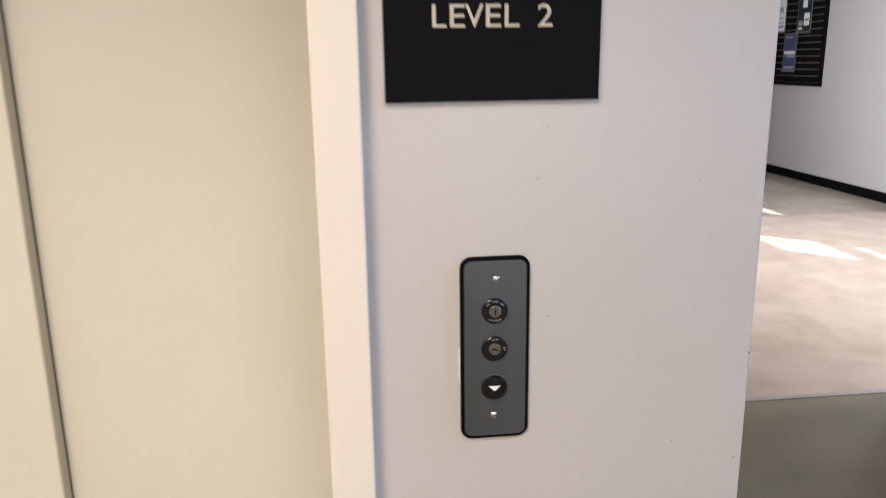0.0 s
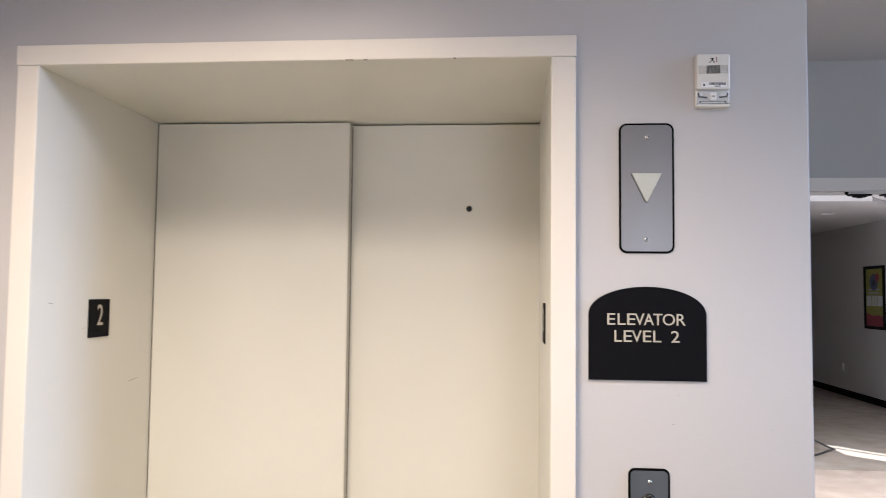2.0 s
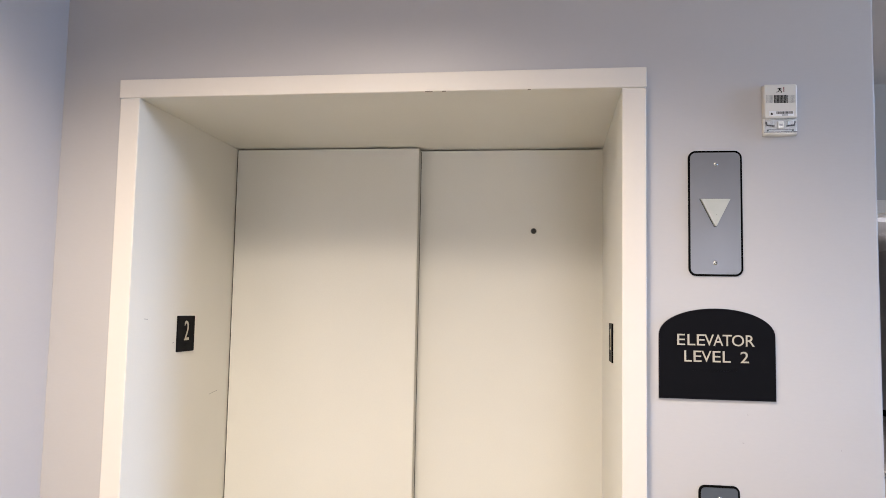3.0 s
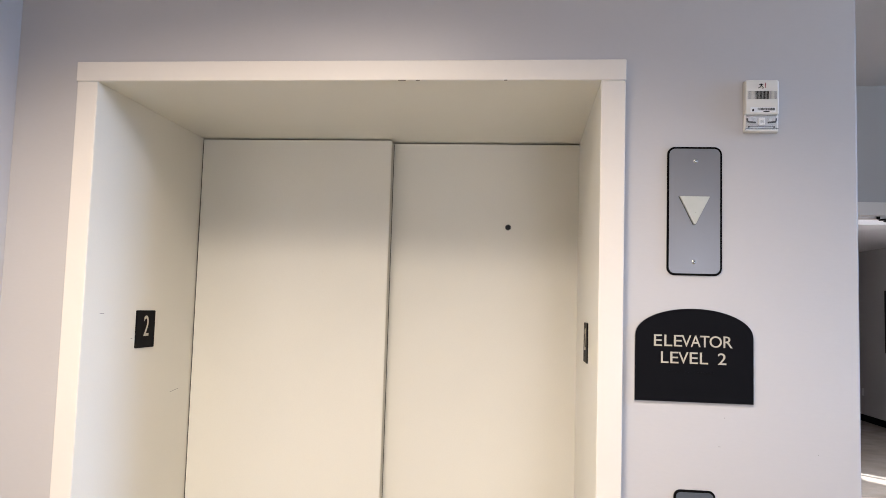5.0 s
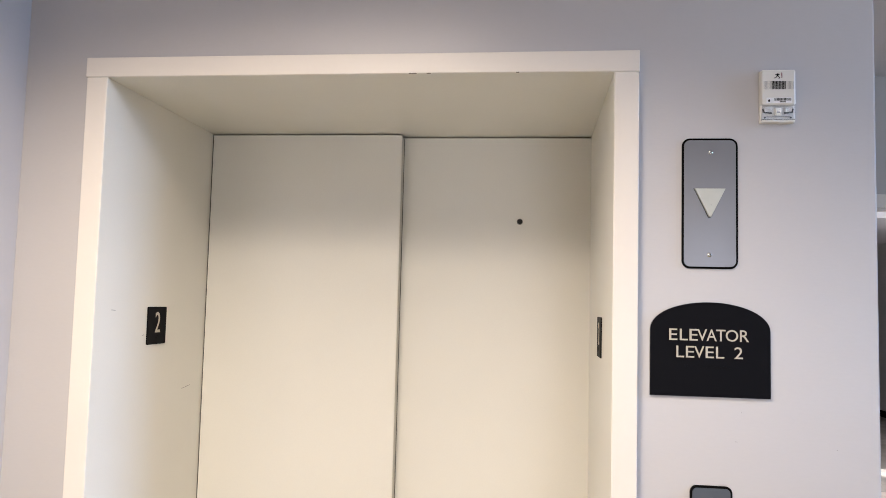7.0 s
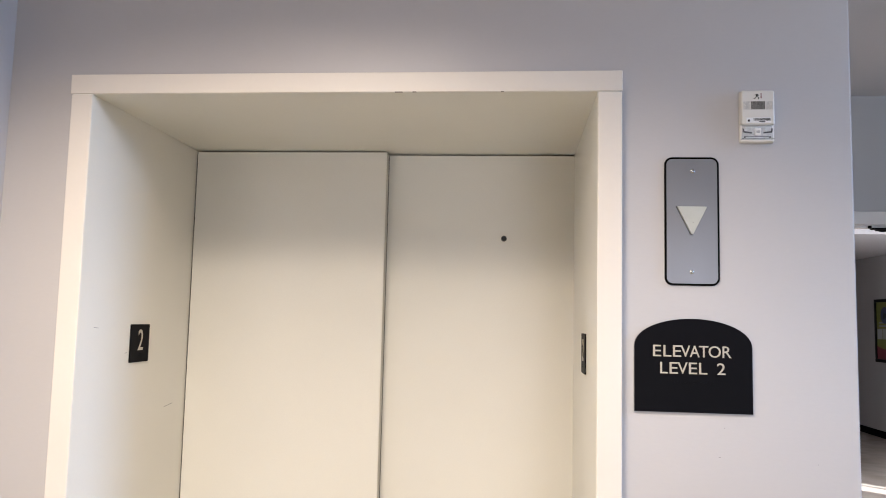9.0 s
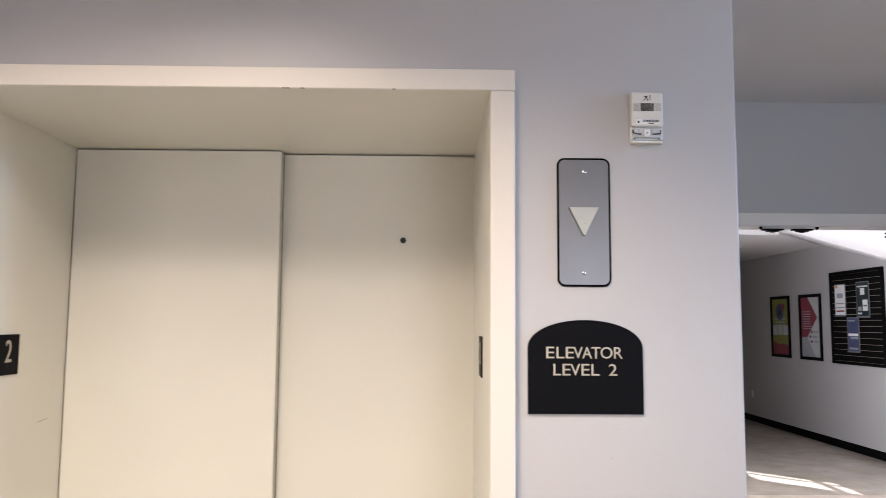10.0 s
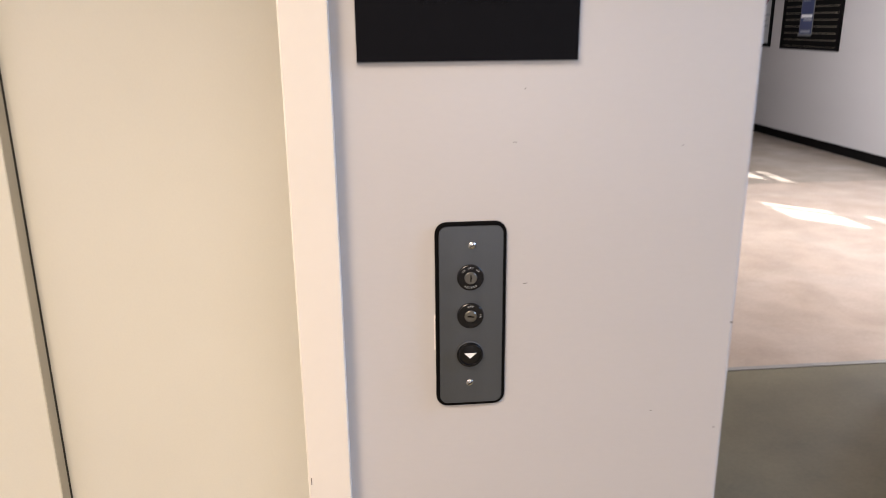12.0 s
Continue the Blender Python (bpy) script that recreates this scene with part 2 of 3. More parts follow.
def grid_wall(us, vs, holes, w0, w1, place):
    """A wall of one piece on a grid of (u, v) cuts, with cells left out; place turns (u, v, w) into x, y, z."""
    bm = bmesh.new()
    made = {}

    def vert(i, j, w):
        if (i, j, w) not in made:
            made[i, j, w] = bm.verts.new(place(us[i], vs[j], w))
        return made[i, j, w]

    cells = {(i, j) for i in range(len(us) - 1) for j in range(len(vs) - 1)} - set(holes)
    for i, j in sorted(cells):
        for w in (w0, w1):
            bm.faces.new([vert(i, j, w), vert(i + 1, j, w), vert(i + 1, j + 1, w), vert(i, j + 1, w)])
        for di, dj, a, b in ((-1, 0, (0, 0), (0, 1)), (1, 0, (1, 0), (1, 1)), (0, -1, (0, 0), (1, 0)), (0, 1, (0, 1), (1, 1))):
            if (i + di, j + dj) not in cells:
                p, q = (i + a[0], j + a[1]), (i + b[0], j + b[1])
                bm.faces.new([vert(*p, w0), vert(*q, w0), vert(*q, w1), vert(*p, w1)])
    bmesh.ops.recalc_face_normals(bm, faces=bm.faces)
    return bm


def along_x(u, v, w):
    return (u, w, v)


def along_y(u, v, w):
    return (w, u, v)


def structure(name, bm, mat, label, category):
    return tagged(part(name, bm, mat), label, category, kind="structure")


def thing(name, label, category, group="", at=(0, 0, 0)):
    ob = new(name)
    ob.empty_display_size, ob.location = 0.05, at
    return tagged(ob, label, category, group)


def words(text, width, height, m, depth=0.0008, heavy=0.004):
    """Raised lettering in the built-in font, fitted to width and height, centred at m."""
    cu = bpy.data.curves.new("lettering", "FONT")
    cu.body, cu.size, cu.extrude, cu.offset, cu.resolution_u = text, 1.0, 0.01, heavy, 4
    tmp = new("lettering", cu)
    me = bpy.data.meshes.new_from_object(tmp.evaluated_get(bpy.context.evaluated_depsgraph_get()))
    bpy.data.objects.remove(tmp)
    bm = bmesh.new()
    bm.from_mesh(me)
    bpy.data.meshes.remove(me)
    xs, ys = [v.co.x for v in bm.verts], [v.co.y for v in bm.verts]
    sx, sy = width / (max(xs) - min(xs)), height / (max(ys) - min(ys))
    cx, cy = (max(xs) + min(xs)) / 2, (max(ys) + min(ys)) / 2
    for v in bm.verts:
        v.co = ((v.co.x - cx) * sx, (v.co.y - cy) * sy, (v.co.z + 0.01) / 0.02 * depth)
    bmesh.ops.transform(bm, matrix=m, verts=bm.verts)
    return bm


def put(bm, extra):
    """Joins the bmesh extra into bm."""
    me = bpy.data.meshes.new("extra")
    extra.to_mesh(me)
    extra.free()
    bm.from_mesh(me)
    bpy.data.meshes.remove(me)


def arc_words(text, m, r, middle, step, turn=1, size=0.0023):
    """Small lettering along an arc of radius r, clockwise (turn 1) or, at the foot, anticlockwise (turn -1); angles in degrees from the top."""
    bm = bmesh.new()
    for i, letter in enumerate(text):
        if letter != " ":
            a = radians(middle + turn * step * (i - (len(text) - 1) / 2))
            mm = m @ Matrix.Rotation(-a, 4, "Z") @ Matrix.Translation((0, r, 0.0030)) @ Matrix.Rotation(0 if turn > 0 else math.pi, 4, "Z")
            put(bm, words(letter, size * 0.72, size, mm, 0.0003, 0.006))
    return bm


# ---- the large structure ----
LEFT, RIGHT, BACK, CEIL = -1.425, 3.40, -4.20, 2.710
CORNER, DOORWALL, DOORWALL_IN = 0.557, 1.957, 2.012
EAST, FAR, WEST = 5.35, 15.5, 0.40
OPEN_L, OPEN_R, HEAD = -1.1995, 0.0, 2.134

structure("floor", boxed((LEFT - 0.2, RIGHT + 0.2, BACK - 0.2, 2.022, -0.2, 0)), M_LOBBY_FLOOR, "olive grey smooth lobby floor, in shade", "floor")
structure("floor_corridor", boxed((WEST - 0.2, EAST + 0.3, 2.032, 5.790, -0.2, 0)), M_CONCRETE, "warm pinkish polished concrete corridor floor", "floor")
structure("floor_corridor_far", boxed((WEST - 0.2, EAST + 0.3, 5.791, FAR + 0.2, -0.2, 0)), M_CONCRETE_FAR, "olive grey polished concrete corridor floor", "floor")
structure("threshold", boxed((0.63, 2.46, 2.012, 2.042, -0.05, 0.003)), M_THRESH, "thin metal threshold strip between two floors", "threshold")

bm = grid_wall((LEFT - 0.2, OPEN_L - 0.055, OPEN_R + 0.05, CORNER), (0, HEAD + 0.044, CEIL + 0.1), [(1, 0)], 0, 0.14, along_x)
corner = [e for e in bm.edges if all(abs(v.co.x - CORNER) < 1e-5 and abs(v.co.y) < 1e-5 for v in e.verts)]
bmesh.ops.bevel(bm, geom=corner, offset=0.005, segments=3, profile=0.5, affect="EDGES")
structure("wall_elevator", bm, M_WALL, "grey painted wall round the elevator opening", "wall")
structure("wall_shaft", boxed((CORNER - 0.12, CORNER, 0.14, DOORWALL, 0, CEIL + 0.1)), M_WALL, "grey painted side wall of the elevator shaft", "wall")
structure("wall_shaft_rear", boxed((LEFT - 0.2, CORNER - 0.12, 0.80, 0.92, 0, CEIL + 0.1)), M_WALL, "plain wall behind the elevator shaft", "wall")
structure("wall_shaft_west", boxed((LEFT - 0.2, LEFT - 0.1, 0.14, 0.80, 0, CEIL + 0.1)), M_WALL, "plain side wall of the elevator shaft", "wall")
structure("wall_west", boxed((LEFT - 0.15, LEFT, BACK, 0, 0, CEIL + 0.1)), M_WALL, "grey painted lobby wall meeting the elevator wall", "wall")
# openings out of view, made up to hold the two fill lamps
SOUTH_FILL_WINDOWS = ((0.35, 1.65), (1.95, 2.95))
structure("wall_south", grid_wall((LEFT - 0.15, *SOUTH_FILL_WINDOWS[0], *SOUTH_FILL_WINDOWS[1], RIGHT + 0.15), (0, 0.65, 1.95, CEIL + 0.1), [(1, 1), (3, 1)], BACK - 0.15, BACK, along_x), M_WALL, "plain grey lobby wall with two unseen openings for added light", "wall")
structure("wall_east", grid_wall((BACK, -1.02, -0.22, DOORWALL), (0, 2.18, 2.70, CEIL + 0.1), [(1, 1)], RIGHT, RIGHT + 0.15, along_y), M_WALL, "plain grey lobby wall with an unseen, assumed window opening", "wall")
# same grey paint as the other walls; its blue cast comes from the lamps
structure("wall_north", grid_wall((CORNER - 0.12, 0.68, 2.522, EAST), (0, 2.148, 2.95), [(1, 0)], DOORWALL, DOORWALL_IN, along_x), M_WALL, "grey painted wall over the corridor doorway", "wall")
structure("wall_north_upper", boxed((WEST, EAST, DOORWALL_IN - 0.02, DOORWALL_IN - 0.002, 2.95, 3.95)), M_WALL, "plain grey upper wall of the corridor", "wall")
structure("ceiling", boxed((LEFT - 0.2, RIGHT + 0.2, BACK - 0.2, DOORWALL, CEIL, CEIL + 0.15)), M_CEIL, "flat grey painted lobby ceiling", "ceiling")

WINDOWS = ((4.22, 5.0), (2.25, 3.06))
SILL, WHEAD = 1.13, 2.05
structure("wall_corridor_east", grid_wall((1.83, *WINDOWS[1], *WINDOWS[0], FAR), (0, SILL, WHEAD, 2.95), [(1, 1), (3, 1)], EAST, EAST + 0.25, along_y),
          M_WALL, "long grey painted corridor wall with framed posters", "wall")
structure("wall_corridor_west", grid_wall((1.83, 3.9, 5.7, FAR), (0, 0.5, 2.2, 4.2), [(1, 1)], WEST - 0.15, WEST, along_y), M_WALL, "plain grey corridor wall", "wall")
structure("wall_corridor_end", boxed((WEST - 0.15, EAST + 0.25, FAR, FAR + 0.15, 0, 3.1)), M_WALL, "plain grey corridor end wall", "wall")


def corridor_ceiling():
    """A ceiling that rises from the window wall, a flat part beyond it, and a riser between the two."""
    a, low = 0.28, 2.145
    bm = bmesh.new()

    def q(x):
        return low + a * (EAST - x)

    def p(x, y):
        return q(x) + 0.2287 * (y - 6.29)

    def face(*pts):
        bm.faces.new([bm.verts.new(v) for v in pts])

    face((EAST, 2.008, low), (EAST, 6.29, low), (WEST, 6.29, q(WEST)), (WEST, 2.008, q(WEST)))
    face((EAST, 6.29, low), (EAST, 8.87, p(EAST, 8.87)), (4.155, 7.632, p(4.155, 7.632)), (4.155, 6.29, q(4.155)))
    face((4.155, 6.29, q(4.155)), (4.155, 7.632, p(4.155, 7.632)), (WEST, 7.632, p(WEST, 7.632)), (WEST, 6.29, q(WEST)))
    face((EAST, 8.87, p(EAST, 8.87)), (4.155, 7.632, p(4.155, 7.632)), (4.155, 7.632, 2.735))
    face((4.155, 7.632, p(4.155, 7.632)), (WEST, 7.632, p(WEST, 7.632)), (WEST, 7.632, 2.735), (4.155, 7.632, 2.735))
    face((EAST, 8.87, 2.735), (4.155, 7.632, 2.735), (WEST, 7.632, 2.735), (WEST, FAR, 2.745), (EAST, FAR, 2.745))
    box(bm, WEST - 0.2, EAST + 0.3, 1.83, FAR + 0.2, 4.2, 4.3)
    box(bm, EAST, EAST + 0.25, 1.83, FAR, 2.95, 4.2)
    box(bm, WEST, EAST, FAR, FAR + 0.1, 2.74, 4.2)
    box(bm, WEST, EAST, 1.93, 2.002, 3.9, 4.2)
    return bm


structure("ceiling_corridor", corridor_ceiling(), M_WHITE_CEIL, "white sloping corridor ceiling meeting a flat part", "ceiling")
structure("baseboard", boxed((EAST - 0.010, EAST, 2.03, FAR, 0, 0.105), bevel=0.003), M_BASE, "black vinyl baseboard along the corridor wall", "baseboard")


# ---- windows of the corridor ----
def window(name, y0, y1, rail, foot):
    w = tagged(new(name), "narrow corridor window with white frame and one upright bar", "window", kind="structure")
    bm = boxed((EAST + 0.10, EAST + 0.15, y0, y0 + 0.03, SILL, WHEAD), (EAST + 0.10, EAST + 0.15, y1 - 0.03, y1, SILL, WHEAD),
               (EAST + 0.10, EAST + 0.15, y0 + 0.03, y1 - 0.03, SILL, foot), (EAST + 0.10, EAST + 0.15, y0 + 0.03, y1 - 0.03, WHEAD - 0.03, WHEAD))
    part("window_frame", bm, M_FRAME, w)
    part("mullion", boxed((EAST + 0.11, EAST + 0.14, y1 - 0.30, y1 - 0.255, foot, WHEAD - 0.03)), M_FRAME, w)
    part("rail", boxed((EAST + 0.11, EAST + 0.14, y0 + 0.03, y1 - 0.03, *rail)), M_FRAME, w)
    part("window_sill", boxed((EAST - 0.03, EAST + 0.10, y0 + 0.002, y1 - 0.002, SILL, SILL + 0.02), bevel=0.004), M_FRAME, w)
    return w


for i, (y0, y1) in enumerate(WINDOWS):
    window("window_%d" % (i + 1), y0, y1, ((1.39, 1.44), (1.44, 1.58))[i], (SILL + 0.03, 1.34)[i])
# window out of view, assumed from the light on the wall opposite
ww = tagged(new("window_4"), "unseen corridor window, assumed for light from the west", "window", kind="structure")
part("window_frame", boxed((WEST - 0.1, WEST - 0.05, 3.9, 3.95, 0.5, 2.2), (WEST - 0.1, WEST - 0.05, 5.65, 5.7, 0.5, 2.2),
                           (WEST - 0.1, WEST - 0.05, 3.95, 5.65, 0.5, 0.55), (WEST - 0.1, WEST - 0.05, 3.95, 5.65, 2.15, 2.2)), M_FRAME, ww)
part("backing_sheet", boxed((WEST - 0.125, WEST - 0.115, 3.9, 5.7, 0.5, 2.2)), M_PAPER, ww, "unseen white sheet added to close the opening")
# window out of view, set high to shape the cool side light
lw = tagged(new("window_3"), "unseen high lobby window, assumed for cool side light", "window", kind="structure")
part("window_frame", boxed((RIGHT + 0.05, RIGHT + 0.1, -1.02, -0.97, 2.18, 2.70), (RIGHT + 0.05, RIGHT + 0.1, -0.27, -0.22, 2.18, 2.70),
                           (RIGHT + 0.05, RIGHT + 0.1, -0.97, -0.27, 2.18, 2.21), (RIGHT + 0.05, RIGHT + 0.1, -0.97, -0.27, 2.67, 2.70)), M_FRAME, lw)
part("backing_sheet", boxed((RIGHT + 0.115, RIGHT + 0.125, -1.02, -0.22, 2.18, 2.70)), M_PAPER, lw, "unseen white sheet added to close the opening")


# unseen window round a fill lamp, closed behind by an opaque sheet
def fill_window(name, x0, x1):
    w = tagged(new(name), "unseen wide lobby window added to carry fill light", "window", kind="structure")
    y0, y1 = BACK - 0.1, BACK - 0.05
    part("window_frame", boxed((x0, x0 + 0.05, y0, y1, 0.65, 1.95), (x1 - 0.05, x1, y0, y1, 0.65, 1.95), (x0 + 0.05, x1 - 0.05, y0, y1, 0.65, 0.70), (x0 + 0.05, x1 - 0.05, y0, y1, 1.90, 1.95)), M_FRAME, w)
    part("backing_sheet", boxed((x0, x1, BACK - 0.125, BACK - 0.115, 0.65, 1.95)), M_PAPER, w, "unseen white sheet added to close the opening")


for i, (x0, x1) in enumerate(SOUTH_FILL_WINDOWS):
    fill_window("window_%d" % (i + 5), x0, x1)


# ---- elevator entrance ----
def elevator_entrance():
    t = thing("elevator_entrance", "white painted steel elevator frame with deep cream reveals", "elevator entrance")
    part("head_casing", boxed((OPEN_L - 0.0555, OPEN_R + 0.055, -0.023, 0.012, HEAD + 0.0006, HEAD + 0.048), bevel=0.0018), M_TRIM, t)
    for x0, x1 in ((OPEN_L - 0.0525, OPEN_L - 0.0006), (OPEN_R + 0.0006, OPEN_R + 0.054)):
        part("side_casing", boxed((x0, x1, -0.022, 0.012, 0, HEAD - 0.0012), bevel=0.0018), M_TRIM, t)
    part("jamb_panel", boxed((OPEN_L - 0.05, OPEN_L, -0.0205, 0.728, 0, HEAD - 0.0004)), M_CREAM, t)
    part("jamb_panel", boxed((OPEN_R, OPEN_R + 0.05, -0.0205, 0.728, 0, HEAD - 0.0004)), M_CREAM, t)
    part("soffit_panel", boxed((OPEN_L - 0.05, OPEN_R + 0.05, -0.0205, 0.728, HEAD, HEAD + 0.04)), M_CREAM, t)
    part("sill", boxed((OPEN_L, OPEN_R, -0.02, 0.788, 0.0, 0.006)), M_THRESH, t)
    for x, w in ((-0.455, 0.018), (-0.418, 0.009), (-0.215, 0.007)):
        part("paint_chip", boxed((x - w / 2, x + w / 2, -0.0242, -0.0218, HEAD - 0.0006, HEAD + 0.0011)), M_CHIP, t, "small dark chip in the paint edge")
    for z, w, h in ((0.905, 0.0010, 0.009), (0.871, 0.0025, 0.003), (0.812, 0.0018, 0.004)):
        part("paint_chip", boxed((OPEN_R + 0.004, OPEN_R + 0.004 + w, -0.0232, -0.0208, z - h / 2, z + h / 2)), M_CHIP, t, "small dark nick in the paint")
    return t


elevator_entrance()


def elevator_door(x0, x1, y, label):
    t = thing("elevator_door", label, "elevator door", "sliding elevator doors")
    part("panel", boxed((x0, x1, y, y + 0.032, 0.012, HEAD - 0.004), bevel=0.0025), M_CREAM, t)
    return t


fast = elevator_door(OPEN_L + 0.0028, -0.584, 0.590, "closed cream painted steel elevator door sliding in front")
# strip laid on the door's side face to paint its shade
part("edge_shade", boxed((-0.5838, -0.5828, 0.5925, 0.6260, 0.012, HEAD - 0.008)), M_EDGE_SHADE, fast, "leading edge greyed to stand for its shade")
# black strips that put the darkness of the door gaps into colour
part("gap_strip", boxed((-0.590, -0.5828, 0.6264, 0.6356, 0.012, HEAD - 0.008)), M_DARK_GAP, fast, "dark strip standing for the shaded gap behind the edge")
part("gap_strip", boxed((OPEN_L + 0.0002, OPEN_L + 0.0026, 0.594, 0.620, 0.012, HEAD - 0.004)), M_DARK_GAP, fast, "dark gap strip against the jamb")
slow = elevator_door(-0.66, OPEN_R + 0.02, 0.636, "closed cream painted steel elevator door with a keyhole")
key = part("keyhole_ring", turned([(0.0094, 0), (0.0094, 0.0012), (0.0084, 0.0018), (0.0076, 0.0018), (0.0074, 0.0004)], on_wall(-0.216, 1.8675, 0.636)), M_NICKEL, slow, "worn metal ring", True)
part("hole", prism(circle(0.0074), on_wall(-0.216, 1.8675, 0.6354), 0.0006), M_DARK_GAP, key, "dark round hole")
structure("shaft_back", boxed((OPEN_L - 0.05, OPEN_R + 0.05, 0.728, 0.788, 0, HEAD + 0.04)), M_DARK_GAP, "dark inside of the elevator shaft", "wall")


def number_plate(m, label):
    t = thing("floor_number_plate", label, "number plate", "floor numbers on the elevator jambs")
    part("plate", prism(rounded(0.104, 0.102, 0.003), m, 0.003, 0.0008), M_SIGN, t)
    part("numeral", words("2", 0.027, 0.056, m @ Matrix.Translation((0.002, 0.009, 0.003)), 0.001, 0.0), M_LETTER, t, "raised white numeral 2")
    bm = bmesh.new()
    for u, v in ((-0.006, -0.033), (0, -0.033), (0, -0.028), (0.006, -0.028)):
        bmesh.ops.create_icosphere(bm, subdivisions=1, radius=0.0012, matrix=m @ Matrix.Translation((u, v, 0.003)))
    part("raised_dots", bm, M_SIGN, t)
    return t


number_plate(on_west(0.281, 1.530, OPEN_L), "black square jamb plate with a white number 2")
number_plate(Matrix.Translation((OPEN_R, 0.281, 1.5335)) @ Matrix(((0, 0, -1, 0), (-1, 0, 0, 0), (0, 1, 0, 0), (0, 0, 0, 1))), "black square jamb plate with a white number 2")


def elevator_sign():
    t = thing("elevator_sign", "black arched elevator sign with ivory raised letters", "sign")
    w, z0, zs, rise = 0.253, 1.4225, 1.5650, 0.0615
    x = 0.2085
    pts = [(-w / 2, 0), (w / 2, 0)] + [(w / 2 * math.cos(a), zs - z0 + rise * math.sin(a) ** 0.96) for a in [math.pi * i / 28 for i in range(29)]]
    part("backing", prism(pts, on_wall(x, z0), 0.0035), M_SIGN_EDGE, t, "thin grey edge layer")
    s = 0.993
    part("face", prism([(u * s, 0.0008 + v * s) for u, v in pts], on_wall(x, z0, -0.0035), 0.0025, 0.0006), M_SIGN, t)
    for text, spans, z in (("ELEVATOR", ((0, 44), (57, 100), (109, 153), (151, 203), (200, 254), (251, 301), (302, 368), (377, 425)), 1.5552),
                           ("LEVEL", ((39, 80), (90, 134), (134, 188), (195, 239), (250, 294)), 1.5185), ("2", ((347, 392),), 1.5185)):
        bm = bmesh.new()
        for letter, (a, b) in zip(text, spans):
            put(bm, words(letter, (b - a) * 0.000393, 0.0250, on_wall(0.1228 + (a + b) / 2 * 0.000393, z, -0.006), 0.001, 0.002))
        part("lettering", bm, M_LETTER, t, "raised ivory " + ("numeral " if text == "2" else "word ") + text)
    bm = bmesh.new()
    rng = random.Random(4)
    for i in range(15):
        for du, dv in ((0, 0), (0.0024, 0), (0, 0.0024), (0.0024, 0.0024), (0, 0.0048)):
            if rng.random() < 0.55:
                bmesh.ops.create_icosphere(bm, subdivisions=1, radius=0.0008, matrix=on_wall(0.155 + i * 0.0068 + du, 1.486 + dv, -0.0061))
    part("raised_dots", bm, M_SIGN, t, "rows of small raised dots")
    return t


elevator_sign()


def screw(x, z, y, parent, r=0.0048):
    m = on_wall(x, z, y)
    s = part("screw", turned([(r, 0), (r, 0.0008), (r * 0.75, 0.0020), (r * 0.3, 0.0026)], m, 20), M_SCREW, parent, "steel screw", True)
    part("slot", prism(rounded(r * 1.5, r * 0.3, r * 0.1, 2), m @ Matrix.Rotation(0.6, 4, "Z") @ Matrix.Translation((0, 0, 0.0020)), 0.0009), M_DARK_GAP, s)
    return s


def hall_lantern():
    t = thing("hall_lantern", "brushed steel elevator lantern with an unlit white down triangle", "elevator lantern")
    x, z, w, h = 0.2090, 1.8430, 0.119, 0.288
    part("gasket", prism(rounded(w, h, 0.017), on_wall(x, z), 0.0035, 0.001), M_GASKET, t, "black rounded border")
    part("face_plate", prism(rounded(w - 0.009, h - 0.009, 0.0130), on_wall(x, z, -0.0025), 0.0016), M_STEEL, t)
    tri = [(-0.0325, 0.031), (0.0325, 0.031), (0.002, -0.031), (-0.002, -0.031)]
    # black outline below the lens that imitates the shade on its sides
    rim = [(-0.0336, 0.0317), (0.0336, 0.0317), (0.0024, -0.0320), (-0.0024, -0.0320)]
    part("triangle_shade_rim", prism(rim[::-1], on_wall(x - 0.001, 1.8433, -0.0041), 0.0012), M_GASKET, t, "thin dark rim added for the shaded triangle sides")
    lens = part("triangle_lens", prism(tri[::-1], on_wall(x - 0.001, 1.8433, -0.0053), 0.0072, 0.0008), M_LENS, t, "milky white triangle")
    part("speck", prism(circle(0.0009, 10), on_wall(x + 0.001, 1.8380, -0.0125), 0.0003), M_SCUFF, lens)
    screw(0.2105, 1.9550, -0.0041, t)
    screw(0.2075, 1.7290, -0.0041, t)
    return t


hall_lantern()


def key_switch(x, z, y, parent, turn, name):
    m = on_wall(x, z, y)
    k = part(name, turned([(0.0165, 0), (0.0165, 0.0022), (0.0155, 0.0030), (0.0085, 0.0030)], m, 36), M_GLOSS, parent, "black key switch", True)
    part("cylinder", turned([(0.0076, 0.0028), (0.0076, 0.0048), (0.0070, 0.0054), (0.0064, 0.0054), (0.0062, 0.0048), (0.0058, 0.0048), (0.0056, 0.0054)], m, 28), M_NICKEL, k, "worn metal lock", True)
    slot = prism([(-0.0008, -0.0042), (0.0008, -0.0042), (0.0008, -0.0012), (0.0020, 0.0006), (0.0008, 0.0018), (0.0008, 0.0042), (-0.0008, 0.0042)], m @ Matrix.Rotation(turn, 4, "Z") @ Matrix.Translation((0, 0, 0.0054)), 0.0003)
    part("keyway", slot, M_GASKET, k)
    return k, m


